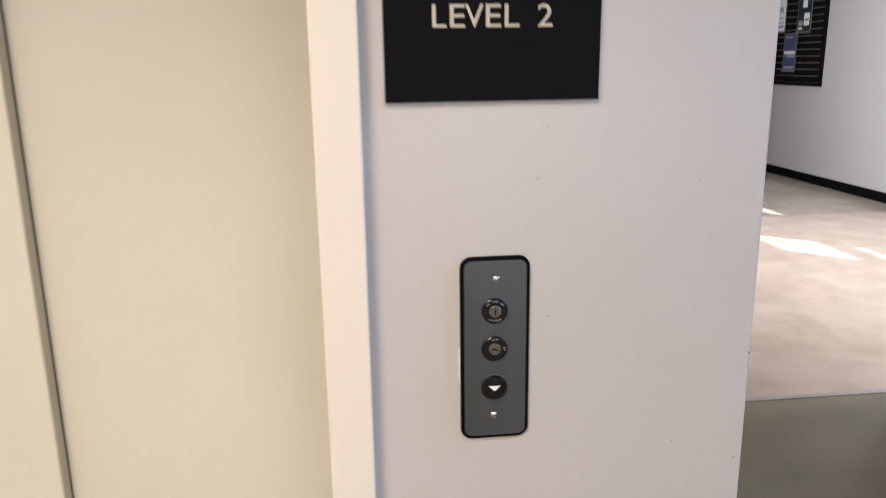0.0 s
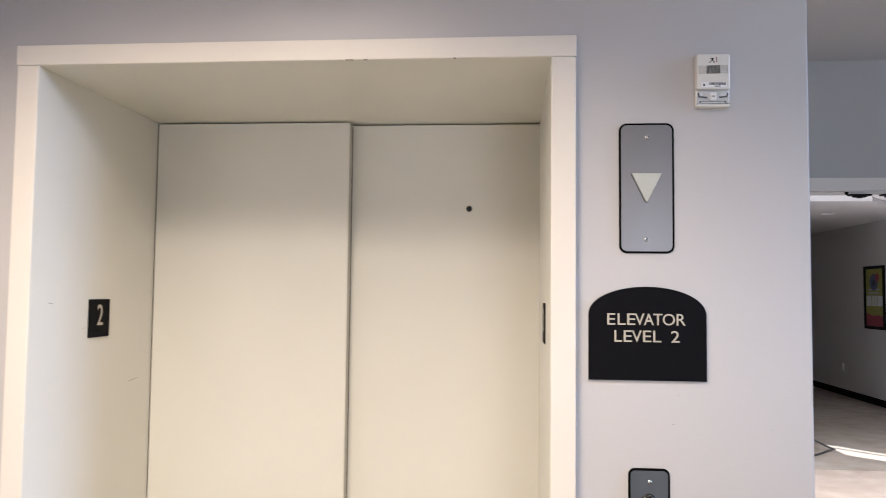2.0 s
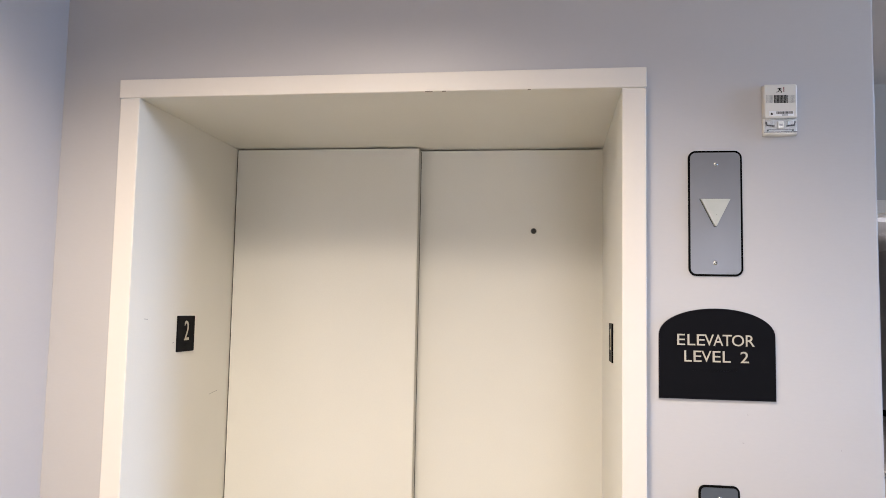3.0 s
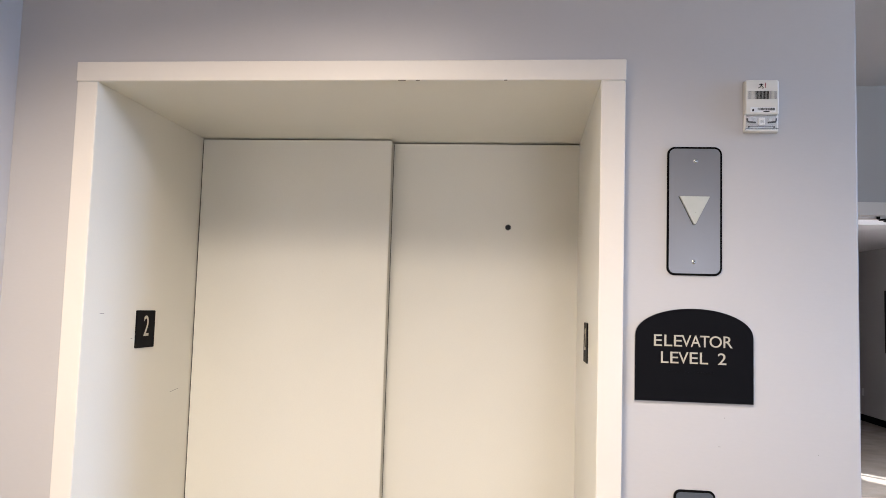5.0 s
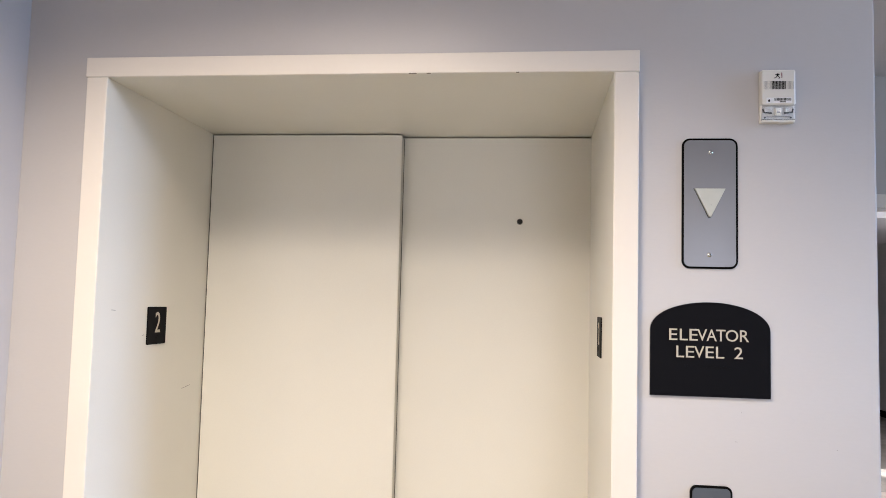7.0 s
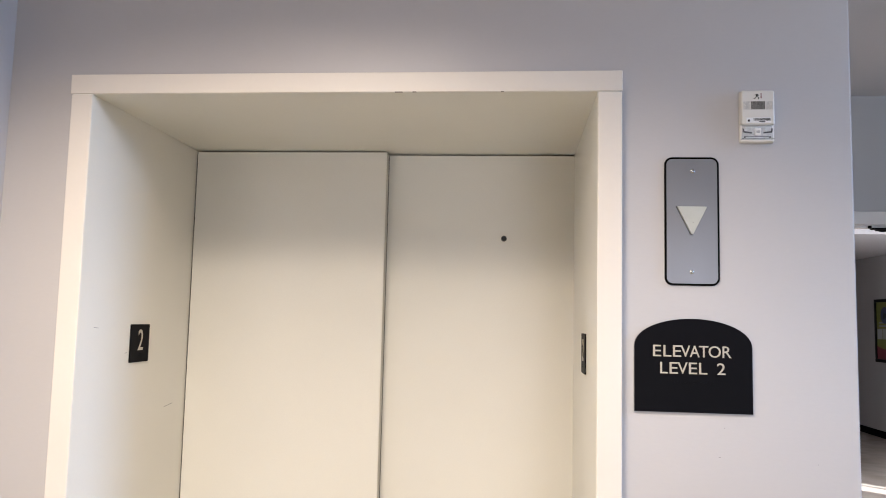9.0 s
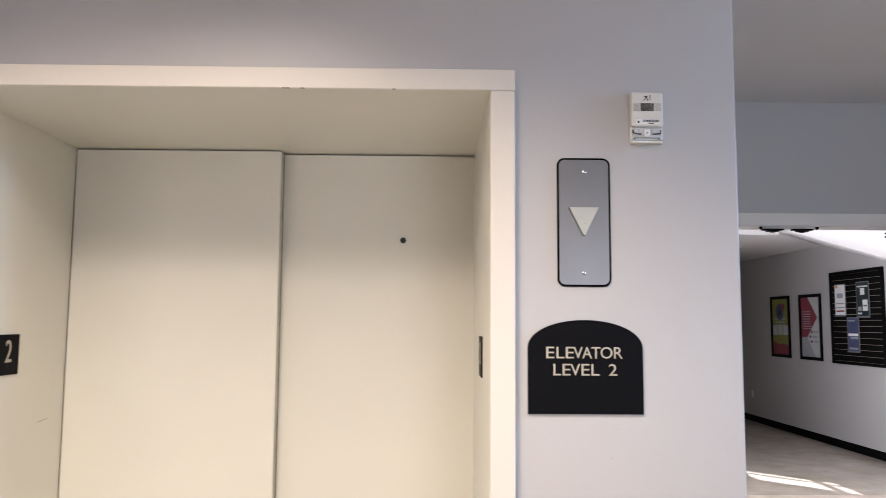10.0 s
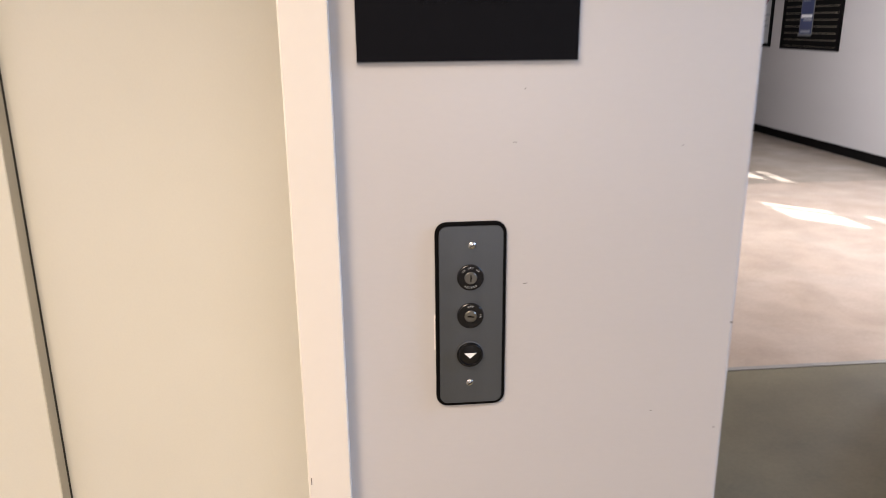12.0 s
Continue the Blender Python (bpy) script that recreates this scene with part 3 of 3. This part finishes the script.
def call_station():
    t = thing("call_station", "dark steel elevator call panel with key switches and button", "call panel")
    x, z, w, h = 0.2115, 1.1135, 0.088, 0.2435
    part("gasket", prism(rounded(w, h, 0.0145), on_wall(x, z), 0.0035, 0.001), M_GASKET, t, "black rounded border")
    part("face_plate", prism(rounded(w - 0.0095, h - 0.0095, 0.0100), on_wall(x, z, -0.0035), 0.0022), M_DARK_STEEL, t)
    y = -0.0057
    k, m = key_switch(0.2105, 1.1662, y, t, 0.0, "key_switch")
    part("lettering", arc_words("ON OFF UP", m, 0.0125, 0, 13), M_PRINT, k, "small pale words ON OFF UP")
    part("lettering", arc_words("ACCESS", m, 0.0125, 180, 13, -1), M_PRINT, k, "small pale word ACCESS")
    k, m = key_switch(0.2105, 1.1162, y, t, 1.45, "key_switch")
    part("lettering", arc_words("OFF", m, 0.0125, 0, 13), M_PRINT, k, "small pale word OFF")
    part("lettering", arc_words("ON", m, 0.0125, 90, 13), M_PRINT, k, "small pale word ON")
    m = on_wall(0.2100, 1.0640, y)
    b = part("call_button", turned([(0.0165, 0), (0.0165, 0.0030), (0.0150, 0.0052), (0.0130, 0.0052), (0.0125, 0.0036), (0.0060, 0.0044), (0.001, 0.0046)], m, 36), M_GLOSS, t, "round black down button", True)
    part("button_ring", turned([(0.0175, 0), (0.0175, 0.0012), (0.0166, 0.0016)], m, 36), M_DARK_STEEL, b, "thin steel ring", True)
    part("arrow", prism([(-0.0078, 0.0030), (0.0, -0.0042), (0.0078, 0.0030)], m @ Matrix.Translation((0, 0, 0.0040)), 0.0009), M_PAPER, b, "white down arrow")
    screw(0.2125, 1.2066, y, t, 0.0046)
    screw(0.2100, 1.0245, y, t, 0.0046)
    part("wall_scar", boxed((0.1656, 0.1672, -0.0010, 0.0, 1.070, 1.116)), M_FRAME, t, "bare white paint edge beside the panel")
    return t


call_station()


def alarm_strobe():
    t = thing("fire_alarm_strobe", "ivory wall-mounted fire alarm horn with clear strobe", "fire alarm")
    x0, x1, z0, z1 = 0.3140, 0.3870, 2.0190, 2.1360
    xc, zc = (x0 + x1) / 2, (z0 + z1) / 2
    yb, yf = -0.008, -0.0181
    part("back_box", prism(rounded(x1 - x0, z1 - z0, 0.004), on_wall(xc, zc), 0.008, 0.002), M_DEVICE, t)
    part("front_cover", prism(rounded(x1 - x0 - 0.001, 0.0785, 0.005), on_wall(xc, z1 - 0.0395, yb), 0.010, 0.0035), M_DEVICE, t)
    for a, b, name in ((-0.0315, -0.0160, "side_grille"), (-0.0150, 0.0150, "middle_grille"), (0.0160, 0.0315, "side_grille")):
        bm = bmesh.new()
        step, w, h = (0.0024, 0.0011, 0.0014) if name == "side_grille" else (0.0030, 0.0024, 0.0018)
        n = int((b - a) / step)
        for i in range(n):
            for j in range(8):
                u, v = xc + a + (i + 0.5) * (b - a) / n, z1 - 0.0270 - j * 0.0023
                box(bm, u - w / 2, u + w / 2, yf - 0.0003, yf + 0.0004, v - h / 2, v + h / 2)
        part(name, bm, M_SIGN_EDGE if name == "side_grille" else M_BLACK, t, "rows of dark sound slots")
    part("label", prism(rounded(0.0535, 0.0115, 0.001), on_wall(xc + 0.0012, z1 - 0.0685, yf), 0.0004), M_PAPER, t, "white printed label")
    bm = bmesh.new()
    rng = random.Random(2)
    u = xc - 0.010
    while u < xc + 0.025:
        w = rng.choice((0.0006, 0.0010, 0.0014))
        box(bm, u, u + w, yf - 0.0006, yf - 0.0003, z1 - 0.0695, z1 - 0.0638)
        u += w + 0.0007
    box(bm, xc + 0.002, xc + 0.015, yf - 0.0006, yf - 0.0003, z1 - 0.0730, z1 - 0.0712)
    part("bar_marks", bm, M_BLACK, t, "black bar marks")
    part("round_mark", prism([(-0.0016, -0.0028), (0.0024, -0.0028), (0.0024, 0.0010), (0.0004, 0.0034), (-0.0016, 0.0006)], on_wall(xc - 0.0205, z1 - 0.0690, yf - 0.0003), 0.0003), M_BLACK, t, "small black mark")
    bm = bmesh.new()
    for pts in ([(-0.0045, 0.0010), (0.0000, 0.0030), (0.0040, 0.0005), (0.0032, -0.0004), (0.0004, 0.0012), (-0.0038, 0.0000)],
                [(-0.0016, 0.0020), (0.0016, 0.0026), (0.0012, -0.0020), (-0.0016, -0.0016)],
                [(-0.0014, -0.0012), (0.0006, -0.0014), (-0.0030, -0.0060), (-0.0064, -0.0064), (-0.0062, -0.0052), (-0.0036, -0.0046)],
                [(-0.0006, -0.0014), (0.0012, -0.0016), (0.0044, -0.0048), (0.0028, -0.0076), (0.0018, -0.0070), (0.0026, -0.0048)]):
        b2 = prism([(u * 1.15, v * 1.15) for u, v in pts], on_wall(xc - 0.002, z1 - 0.0125, yf), 0.0004)
        put(bm, b2)
    part("black_marks", bm, M_BLACK, t, "small black mark")
    part("red_mark", boxed(*[(xc + 0.0058, xc + 0.0078, yf - 0.0005, yf, z1 - 0.0098 - 0.0029 * k, z1 - 0.0074 - 0.0029 * k) for k in range(4)]), M_RED, t, "small red upright bar")
    part("reflector", prism([(-0.034, -0.015), (0.034, -0.015), (0.032, 0.015), (-0.032, 0.015)], on_wall(xc, z0 + 0.0225, yb), 0.002, 0.0008), M_TRAY, t, "grey-white reflector tray")
    for sx in (-1, 1):
        cup = turned([(0.0075, 0), (0.0080, 0.0030), (0.0060, 0.0042), (0.0030, 0.0030)], on_wall(xc + sx * 0.0215, z0 + 0.0285, yb - 0.0018), 24)
        part("reflector_cup", cup, M_TRAY, t, "white round reflector", True)
        bm = bmesh.new()
        rod(bm, (xc + sx * 0.030, -0.0125, z0 + 0.0235), (xc + sx * 0.013, -0.0125, z0 + 0.0215), 0.0019)
        rod(bm, (xc + sx * 0.030, -0.0125, z0 + 0.0235), (xc + sx * 0.031, -0.0125, z0 + 0.0310), 0.0017)
        part("wire", bm, M_WIRE, t, "bent metal wire")
        part("screw", prism(circle(0.0019, 12), on_wall(xc + sx * 0.0270, z0 + 0.0120, yb - 0.002), 0.0012), M_DARK_GAP, t)
    part("tray_edge", boxed((xc - 0.027, xc + 0.027, -0.0116, yb - 0.0019, z0 + 0.0128, z0 + 0.0143)), M_DEVICE_GRILLE, t, "grey lower edge of the reflector tray")
    part("flash_tube", boxed((xc - 0.0065, xc + 0.0065, -0.0160, yb - 0.0018, z0 + 0.0150, z0 + 0.0320), bevel=0.0012), M_DEVICE, t)
    part("tube_clip", boxed((xc - 0.0035, xc + 0.0035, -0.0166, -0.0160, z0 + 0.0205, z0 + 0.0255)), M_CHROME, t)
    lens = part("strobe_lens", boxed((xc - 0.0345, xc + 0.0345, -0.0178, -0.0170, z0 + 0.0065, z0 + 0.0375), (xc - 0.0345, xc + 0.0345, -0.0170, -0.0085, z0 + 0.0065, z0 + 0.0075), bevel=0.0003), M_CLEAR, t, "clear plastic strobe cover")
    lens.visible_shadow = False
    part("lower_lip", boxed((x0 + 0.002, x1 - 0.002, -0.0150, -0.0075, z0 + 0.0008, z0 + 0.0055), bevel=0.0012), M_DEVICE, t)
    return t


alarm_strobe()

# scuffs on the painted surfaces
for x, z, w, h, a in ((0.281, 1.147, 0.0055, 0.0010, 5), (0.265, 1.323, 0.0050, 0.0009, -8), (0.470, 1.315, 0.0016, 0.0016, 0), (0.455, 0.960, 0.0030, 0.0009, 3),
                      (0.5545, 1.082, 0.003, 0.004, 30), (0.276, 1.385, 0.0018, 0.0014, 0), (0.545, 0.930, 0.0018, 0.0030, 0)):
    s = part("wall_scuff", prism(rounded(w, h, h * 0.4, 3), on_wall(x - 0.001, z + 0.0065) @ Matrix.Rotation(radians(a), 4, "Z"), 0.0003), M_SCUFF)
    tagged(s, "tiny dark scuff on the grey wall paint", "scuff", "scuffs")
for y, z, w, h, a in ((0.071, 1.566, 0.020, 0.0012, -3), (0.492, 1.336, 0.055, 0.0011, 6), (0.222, 1.499, 0.010, 0.0012, 5)):
    s = part("jamb_scuff", prism(rounded(w, h, h * 0.4, 3), on_west(y - 0.010, z + 0.007, OPEN_L) @ Matrix.Rotation(radians(a), 4, "Z"), 0.0003), M_SCUFF)
    tagged(s, "thin dark scratch on the cream jamb", "scuff", "scuffs")


# ---- doorway to the corridor ----
DOORWAY = (0.022, 0, -0.007)


def corridor_door_frame():
    t = tagged(new("door_1"), "white painted frame of the double corridor doorway", "door frame", kind="structure")
    t.location = DOORWAY
    part("head", boxed((0.60, 2.50, 1.945, 2.007, 2.104, 2.165), bevel=0.002), M_FRAME, t)
    part("head_stop", boxed((0.68, 2.42, 1.973, 1.999, 2.090, 2.1038), bevel=0.002), M_FRAME, t)
    part("side", boxed((2.424, 2.50, 1.945, 2.007, 0, 2.1035), bevel=0.002), M_FRAME, t)
    part("side", boxed((0.60, 0.68, 1.945, 2.007, 0, 2.1035), bevel=0.002), M_FRAME, t)
    sp = part("strike_plate", boxed((1.432, 1.722, 1.949, 1.973, 2.1, 2.1033)), M_FRAME, t, "white plate with dark screw heads")
    for x in (1.440, 1.714):
        part("screw", turned([(0.008, 0), (0.008, 0.010), (0.004, 0.013)], Matrix.Translation((x, 1.959, 2.1)) @ Matrix.Rotation(math.pi, 4, "X"), 12), M_BLACK, sp)
    for x in (1.497, 1.640):
        bm = boxed((x - 0.050, x + 0.050, 1.943, 1.977, 2.0820, 2.0893), (x - 0.030, x + 0.030, 1.947, 1.973, 2.0755, 2.0820), (x - 0.012, x + 0.012, 1.951, 1.969, 2.0715, 2.0755), bevel=0.003)
        part("latch_strike", bm, M_BLACK, t, "black metal latch strike")
    return t


corridor_door_frame()


def corridor_door():
    t = thing("corridor_door", "open reddish-brown wooden door with black hardware", "door", at=DOORWAY)
    x0, x1, y0, y1 = 2.426, 2.470, 1.092, 1.949
    part("leaf", boxed((x0, x1, y0, y1, 0.012, 2.0975), bevel=0.002), M_WOOD, t)
    part("kick_plate", boxed((x0 - 0.002, x0, y0 + 0.02, y1 - 0.012, 0.02, 0.381)), M_BASE, t, "black kick plate")
    bar = part("push_bar", boxed((x0 - 0.050, x0 - 0.016, y0 + 0.05, y1 - 0.035, 0.922, 0.982), bevel=0.006), M_BLACK, t, "black push bar across the leaf")
    for y in (y0 + 0.10, y1 - 0.10):
        part("bracket", boxed((x0 - 0.017, x0, y - 0.04, y + 0.04, 0.917, 0.987), bevel=0.004), M_BLACK, bar)
    cl = part("closer_body", boxed((x0 - 0.050, x0, y1 - 0.36, y1 - 0.020, 2.020, 2.0575), bevel=0.008), M_BLACK, t, "black door closer")
    bm = bmesh.new()
    rod(bm, (x0 - 0.030, y1 - 0.17, 2.0855), (2.285, 1.969, 2.0795), 0.005)
    rod(bm, (x0 - 0.030, y1 - 0.17, 2.0515), (x0 - 0.030, y1 - 0.17, 2.0915), 0.010)
    part("closer_arm", bm, M_BLACK, cl)
    return t


corridor_door()
shoe = thing("closer_shoe", "black door closer bracket under the frame head", "door hardware", at=DOORWAY)
part("plate", boxed((2.135, 2.235, 1.953, 1.989, 2.0775, 2.0893), bevel=0.003), M_BLACK, shoe)
bm = boxed((2.0535, 2.125, 1.955, 1.983, 2.0695, 2.078), (2.0535, 2.125, 1.955, 1.983, 2.0515, 2.0615), (2.0615, 2.0865, 1.959, 1.979, 2.0575, 2.0715), bevel=0.003)
part("jaw", bm, M_BLACK, shoe)
bm = rod(bmesh.new(), (2.170, 1.969, 2.0795), (2.170, 1.969, 2.0335), 0.011)
box(bm, 2.128, 2.212, 1.959, 1.979, 2.0255, 2.0395, bevel=0.005)
part("stop_knob", bm, M_BLACK, shoe)
bm = rod(bmesh.new(), (2.235, 1.969, 2.0815), (2.30, 1.969, 2.0835), 0.006)
box(bm, 2.272, 2.312, 1.957, 1.981, 2.0695, 2.0935, bevel=0.006)
part("elbow", bm, M_BLACK, shoe)


# ---- corridor wall ----
def flat(y0, y1, z0, z1, out, thick=0.0012):
    return boxed((EAST - out - thick, EAST - out, y0, y1, z0, z1))


def poster_frame(t, y0, y1, z0, z1, w=0.045):
    for s in ((y0, y1, z0, z0 + w), (y0, y1, z1 - w, z1), (y0, y0 + w, z0 + w, z1 - w), (y1 - w, y1, z0 + w, z1 - w)):
        part("frame", boxed((EAST - 0.024, EAST, *s), bevel=0.002), M_BLACK, t)


def lines(y0, y1, z, n, dz, thick, out, ragged, seed):
    """Bars that stand for rows of small print; y runs down from y1, the reading start."""
    rng = random.Random(seed)
    bm = bmesh.new()
    for i in range(n):
        end = y0 + (y1 - y0) * ragged * rng.random()
        box(bm, EAST - out - 0.0006, EAST - out, end, y1, z - i * dz - thick, z - i * dz)
    return bm


def poster_lime():
    t = thing("framed_poster", "black-framed lime green poster with red foot", "poster", "posters on the corridor wall")
    y0, y1, z0, z1 = 9.92, 10.56, 1.127, 2.074
    poster_frame(t, y0, y1, z0, z1)
    a, b, c, d = y0 + 0.045, y1 - 0.045, z0 + 0.045, z1 - 0.045
    part("sheet", flat(a, b, c, d, 0.006), M_LIME, t)
    part("red_foot", prism([(-0.28, 0), (0.28, 0), (0.28, 0.13), (0.10, 0.17), (-0.06, 0.15), (-0.28, 0.20)], on_east((a + b) / 2, c, EAST - 0.0075), 0.0008), M_RED, t)
    part("disc", prism(circle(0.125, 32), on_east((a + b) / 2 + 0.02, d - 0.20, EAST - 0.0075), 0.0008), M_BLUE, t, "round blue picture")
    part("disc_patch", prism(circle(0.062, 24), on_east((a + b) / 2 - 0.09, d - 0.13, EAST - 0.0085), 0.0008), M_RED, t)
    part("disc_patch", prism([(-0.05, -0.05), (0.05, -0.03), (0.06, 0.03), (-0.02, 0.05)], on_east((a + b) / 2 + 0.03, d - 0.21, EAST - 0.0085), 0.0008), M_TEAL, t)
    # pale printed boxes that also paint in the window glare on the glass
    for k in range(3):
        part("box_and_glare", flat(a + 0.03 + k * 0.175, a + 0.185 + k * 0.175, c + 0.30, c + 0.45, 0.0075, 0.0008), M_POSTER_DIM if k != 1 else M_LENS, t)
    part("print_lines", lines(a + 0.08, b - 0.08, c + 0.56, 3, 0.05, 0.022, 0.0075, 0.3, 3), M_GREY_PRINT, t)


def poster_red():
    t = thing("framed_poster", "black-framed white poster with red arrow shape", "poster", "posters on the corridor wall")
    y0, y1, z0, z1 = 8.972, 9.608, 1.126, 2.071
    poster_frame(t, y0, y1, z0, z1)
    a, b, c, d = y0 + 0.045, y1 - 0.045, z0 + 0.045, z1 - 0.045
    part("sheet", flat(a, b, c, d, 0.006), M_POSTER_DIM, t)
    w, h = b - a, d - c
    part("red_arrow", prism([(0, h * 0.33), (0.17, h * 0.33), (w * 0.86, h * 0.66), (w * 0.38, h), (0, h)], on_east(b, c, EAST - 0.0075), 0.0008), M_RED, t)
    part("grey_wedge", prism([(0, 0), (w * 0.72, 0), (0.17, h * 0.33), (0, h * 0.33)], on_east(b, c, EAST - 0.0075), 0.0008), M_GREY_PRINT, t)
    part("print_lines", lines(a + 0.22, b - 0.05, d - 0.20, 8, 0.035, 0.012, 0.0085, 0.25, 5), M_GREY_PRINT, t)
    for u, v in ((0.30, 0.36), (0.25, 0.29), (0.29, 0.22)):
        part("bullet", prism([(-0.035, 0), (0, -0.025), (0.035, 0), (0, 0.025)], on_east(b - u, c + v, EAST - 0.0075), 0.0008), M_BLUE, t)
        part("print_line", flat(b - u - 0.20, b - u - 0.05, c + v - 0.012, c + v + 0.012, 0.0075, 0.0006), M_GREY_PRINT, t)


poster_lime()
poster_red()


def slat_board():
    t = thing("slat_board", "black slatted display board with pale grooves", "display board")
    y0, y1, z0, z1 = 7.456, 8.689, 1.116, 2.340
    part("backing", boxed((EAST - 0.012, EAST, y0 + 0.02, y1 - 0.02, z0 + 0.02, z1 - 0.02)), M_GROOVE, t, "pale tan board in the grooves")
    w = 0.04
    for s in ((y0, y1, z0, z0 + w), (y0, y1, z1 - w, z1), (y0, y0 + w, z0 + w, z1 - w), (y1 - w, y1, z0 + w, z1 - w)):
        part("frame", boxed((EAST - 0.034, EAST, *s), bevel=0.003), M_BOARD, t)
    n, a, b = 15, z0 + w, z1 - w
    pitch = (b - a) / n
    for i in range(n):
        z = a + i * pitch
        part("slat", boxed((EAST - 0.026, EAST - 0.012, y0 + w, y1 - w, z + 0.0030, z + pitch - 0.0020), bevel=0.001), M_BOARD, t)
    return t


slat_board()


def leaflet(y0, y1, z0, z1, label, sheet, marks):
    t = thing("leaflet", label, "leaflet", "leaflets on the slat board")
    part("sheet", boxed((EAST - 0.0335, EAST - 0.032, y0 + 0.012, y1 - 0.012, z0 + 0.01, z1 - 0.012)), sheet, t)
    for u0, u1, v0, v1, mat in marks:
        w, h = y1 - y0 - 0.024, z1 - z0 - 0.022
        part("print", boxed((EAST - 0.0345, EAST - 0.0336, y1 - 0.012 - u1 * w, y1 - 0.012 - u0 * w, z0 + 0.01 + v0 * h, z0 + 0.01 + v1 * h)), mat, t)
    part("holder_back", boxed((EAST - 0.0318, EAST - 0.0262, y0, y1, z0, z1)), M_DEVICE_GRILLE, t)
    part("holder_lip", boxed((EAST - 0.046, EAST - 0.0320, y0, y1, z0 - 0.012, z0)), M_DEVICE_GRILLE, t)
    return t


leaflet(8.286, 8.555, 1.754, 2.172, "white printed leaflet in a clear holder", M_PAPER,
        ((0.05, 0.30, 0.90, 0.99, M_ORANGE_PRINT), (0.2, 0.8, 0.56, 0.72, M_GREY_PRINT), (0.1, 0.9, 0.36, 0.40, M_GREY_PRINT), (0.1, 0.95, 0.22, 0.26, M_GREY_PRINT), (0.08, 0.9, 0.10, 0.15, M_RED)))
leaflet(7.744, 8.033, 1.735, 2.182, "dark teal leaflet with white picture in a holder", M_TEAL,
        ((0.05, 0.95, 0.86, 0.90, M_PAPER), (0.33, 0.68, 0.63, 0.83, M_PAPER), (0.5, 0.92, 0.15, 0.48, M_PAPER), (0.55, 0.87, 0.28, 0.33, M_TEAL), (0.08, 0.42, 0.05, 0.10, M_PAPER), (0.1, 0.4, 0.15, 0.28, M_GREY_PRINT)))
leaflet(7.998, 8.276, 1.289, 1.730, "blue leaflet with a white band in a holder", M_BLUE,
        ((0.08, 0.7, 0.90, 0.94, M_GREY_PRINT), (0.05, 0.95, 0.45, 0.53, M_PAPER), (0.25, 0.95, 0.36, 0.42, M_GREY_PRINT), (0.1, 0.9, 0.04, 0.10, M_GREY_PRINT)))

outlet = thing("wall_outlet", "small white electrical outlet on the corridor wall", "outlet")
part("cover", prism(rounded(0.075, 0.118, 0.006), on_east(11.387, 0.461), 0.006, 0.002), M_PLATE, outlet)
for dz in (-0.022, 0.022):
    part("socket", prism(rounded(0.034, 0.030, 0.010), on_east(11.387, 0.461 + dz, EAST - 0.006), 0.0015), M_PAPER, outlet)

can = thing("recessed_light", "round white recessed light, off, in the ceiling", "ceiling light")
down = Matrix.Translation((4.229, 9.078, 2.7365)) @ Matrix.Rotation(math.pi, 4, "X")
part("trim_ring", turned([(0.095, 0), (0.095, 0.006), (0.075, 0.012), (0.072, 0.002)], down, 32), M_WHITE_CEIL, can, "", True)
part("diffuser", prism(circle(0.070), down, 0.003), M_PAPER, can)

# ---- marks in the corridor floor ----
bm = bmesh.new()
ring = [(1.20, 6.28), (2.86, 6.28), (3.315, 6.76), (3.315, 8.20), (2.86, 8.655), (1.20, 8.655), (0.80, 8.25), (0.80, 6.68)]
for (ax, ay), (bx, by) in zip(ring, ring[1:] + ring[:1]):
    d = Vector((bx - ax, by - ay, 0))
    m = Matrix.Translation(((ax + bx) / 2, (ay + by) / 2, 0.0)) @ Matrix.Rotation(math.atan2(d.y, d.x), 4, "Z")
    bmesh.ops.create_cube(bm, size=1, matrix=m @ Matrix.Diagonal((d.length + 0.012, 0.035, 0.004, 1)))
tagged(part("floor_inlay", bm, M_TAPE), "black outline strip set in the corridor floor", "floor strip", kind="structure")
tagged(part("floor_joint", boxed((WEST, EAST - 0.01, 5.787, 5.794, -0.01, 0.0008))  , M_JOINT), "fine joint line across the concrete floor", "floor joint", kind="structure")
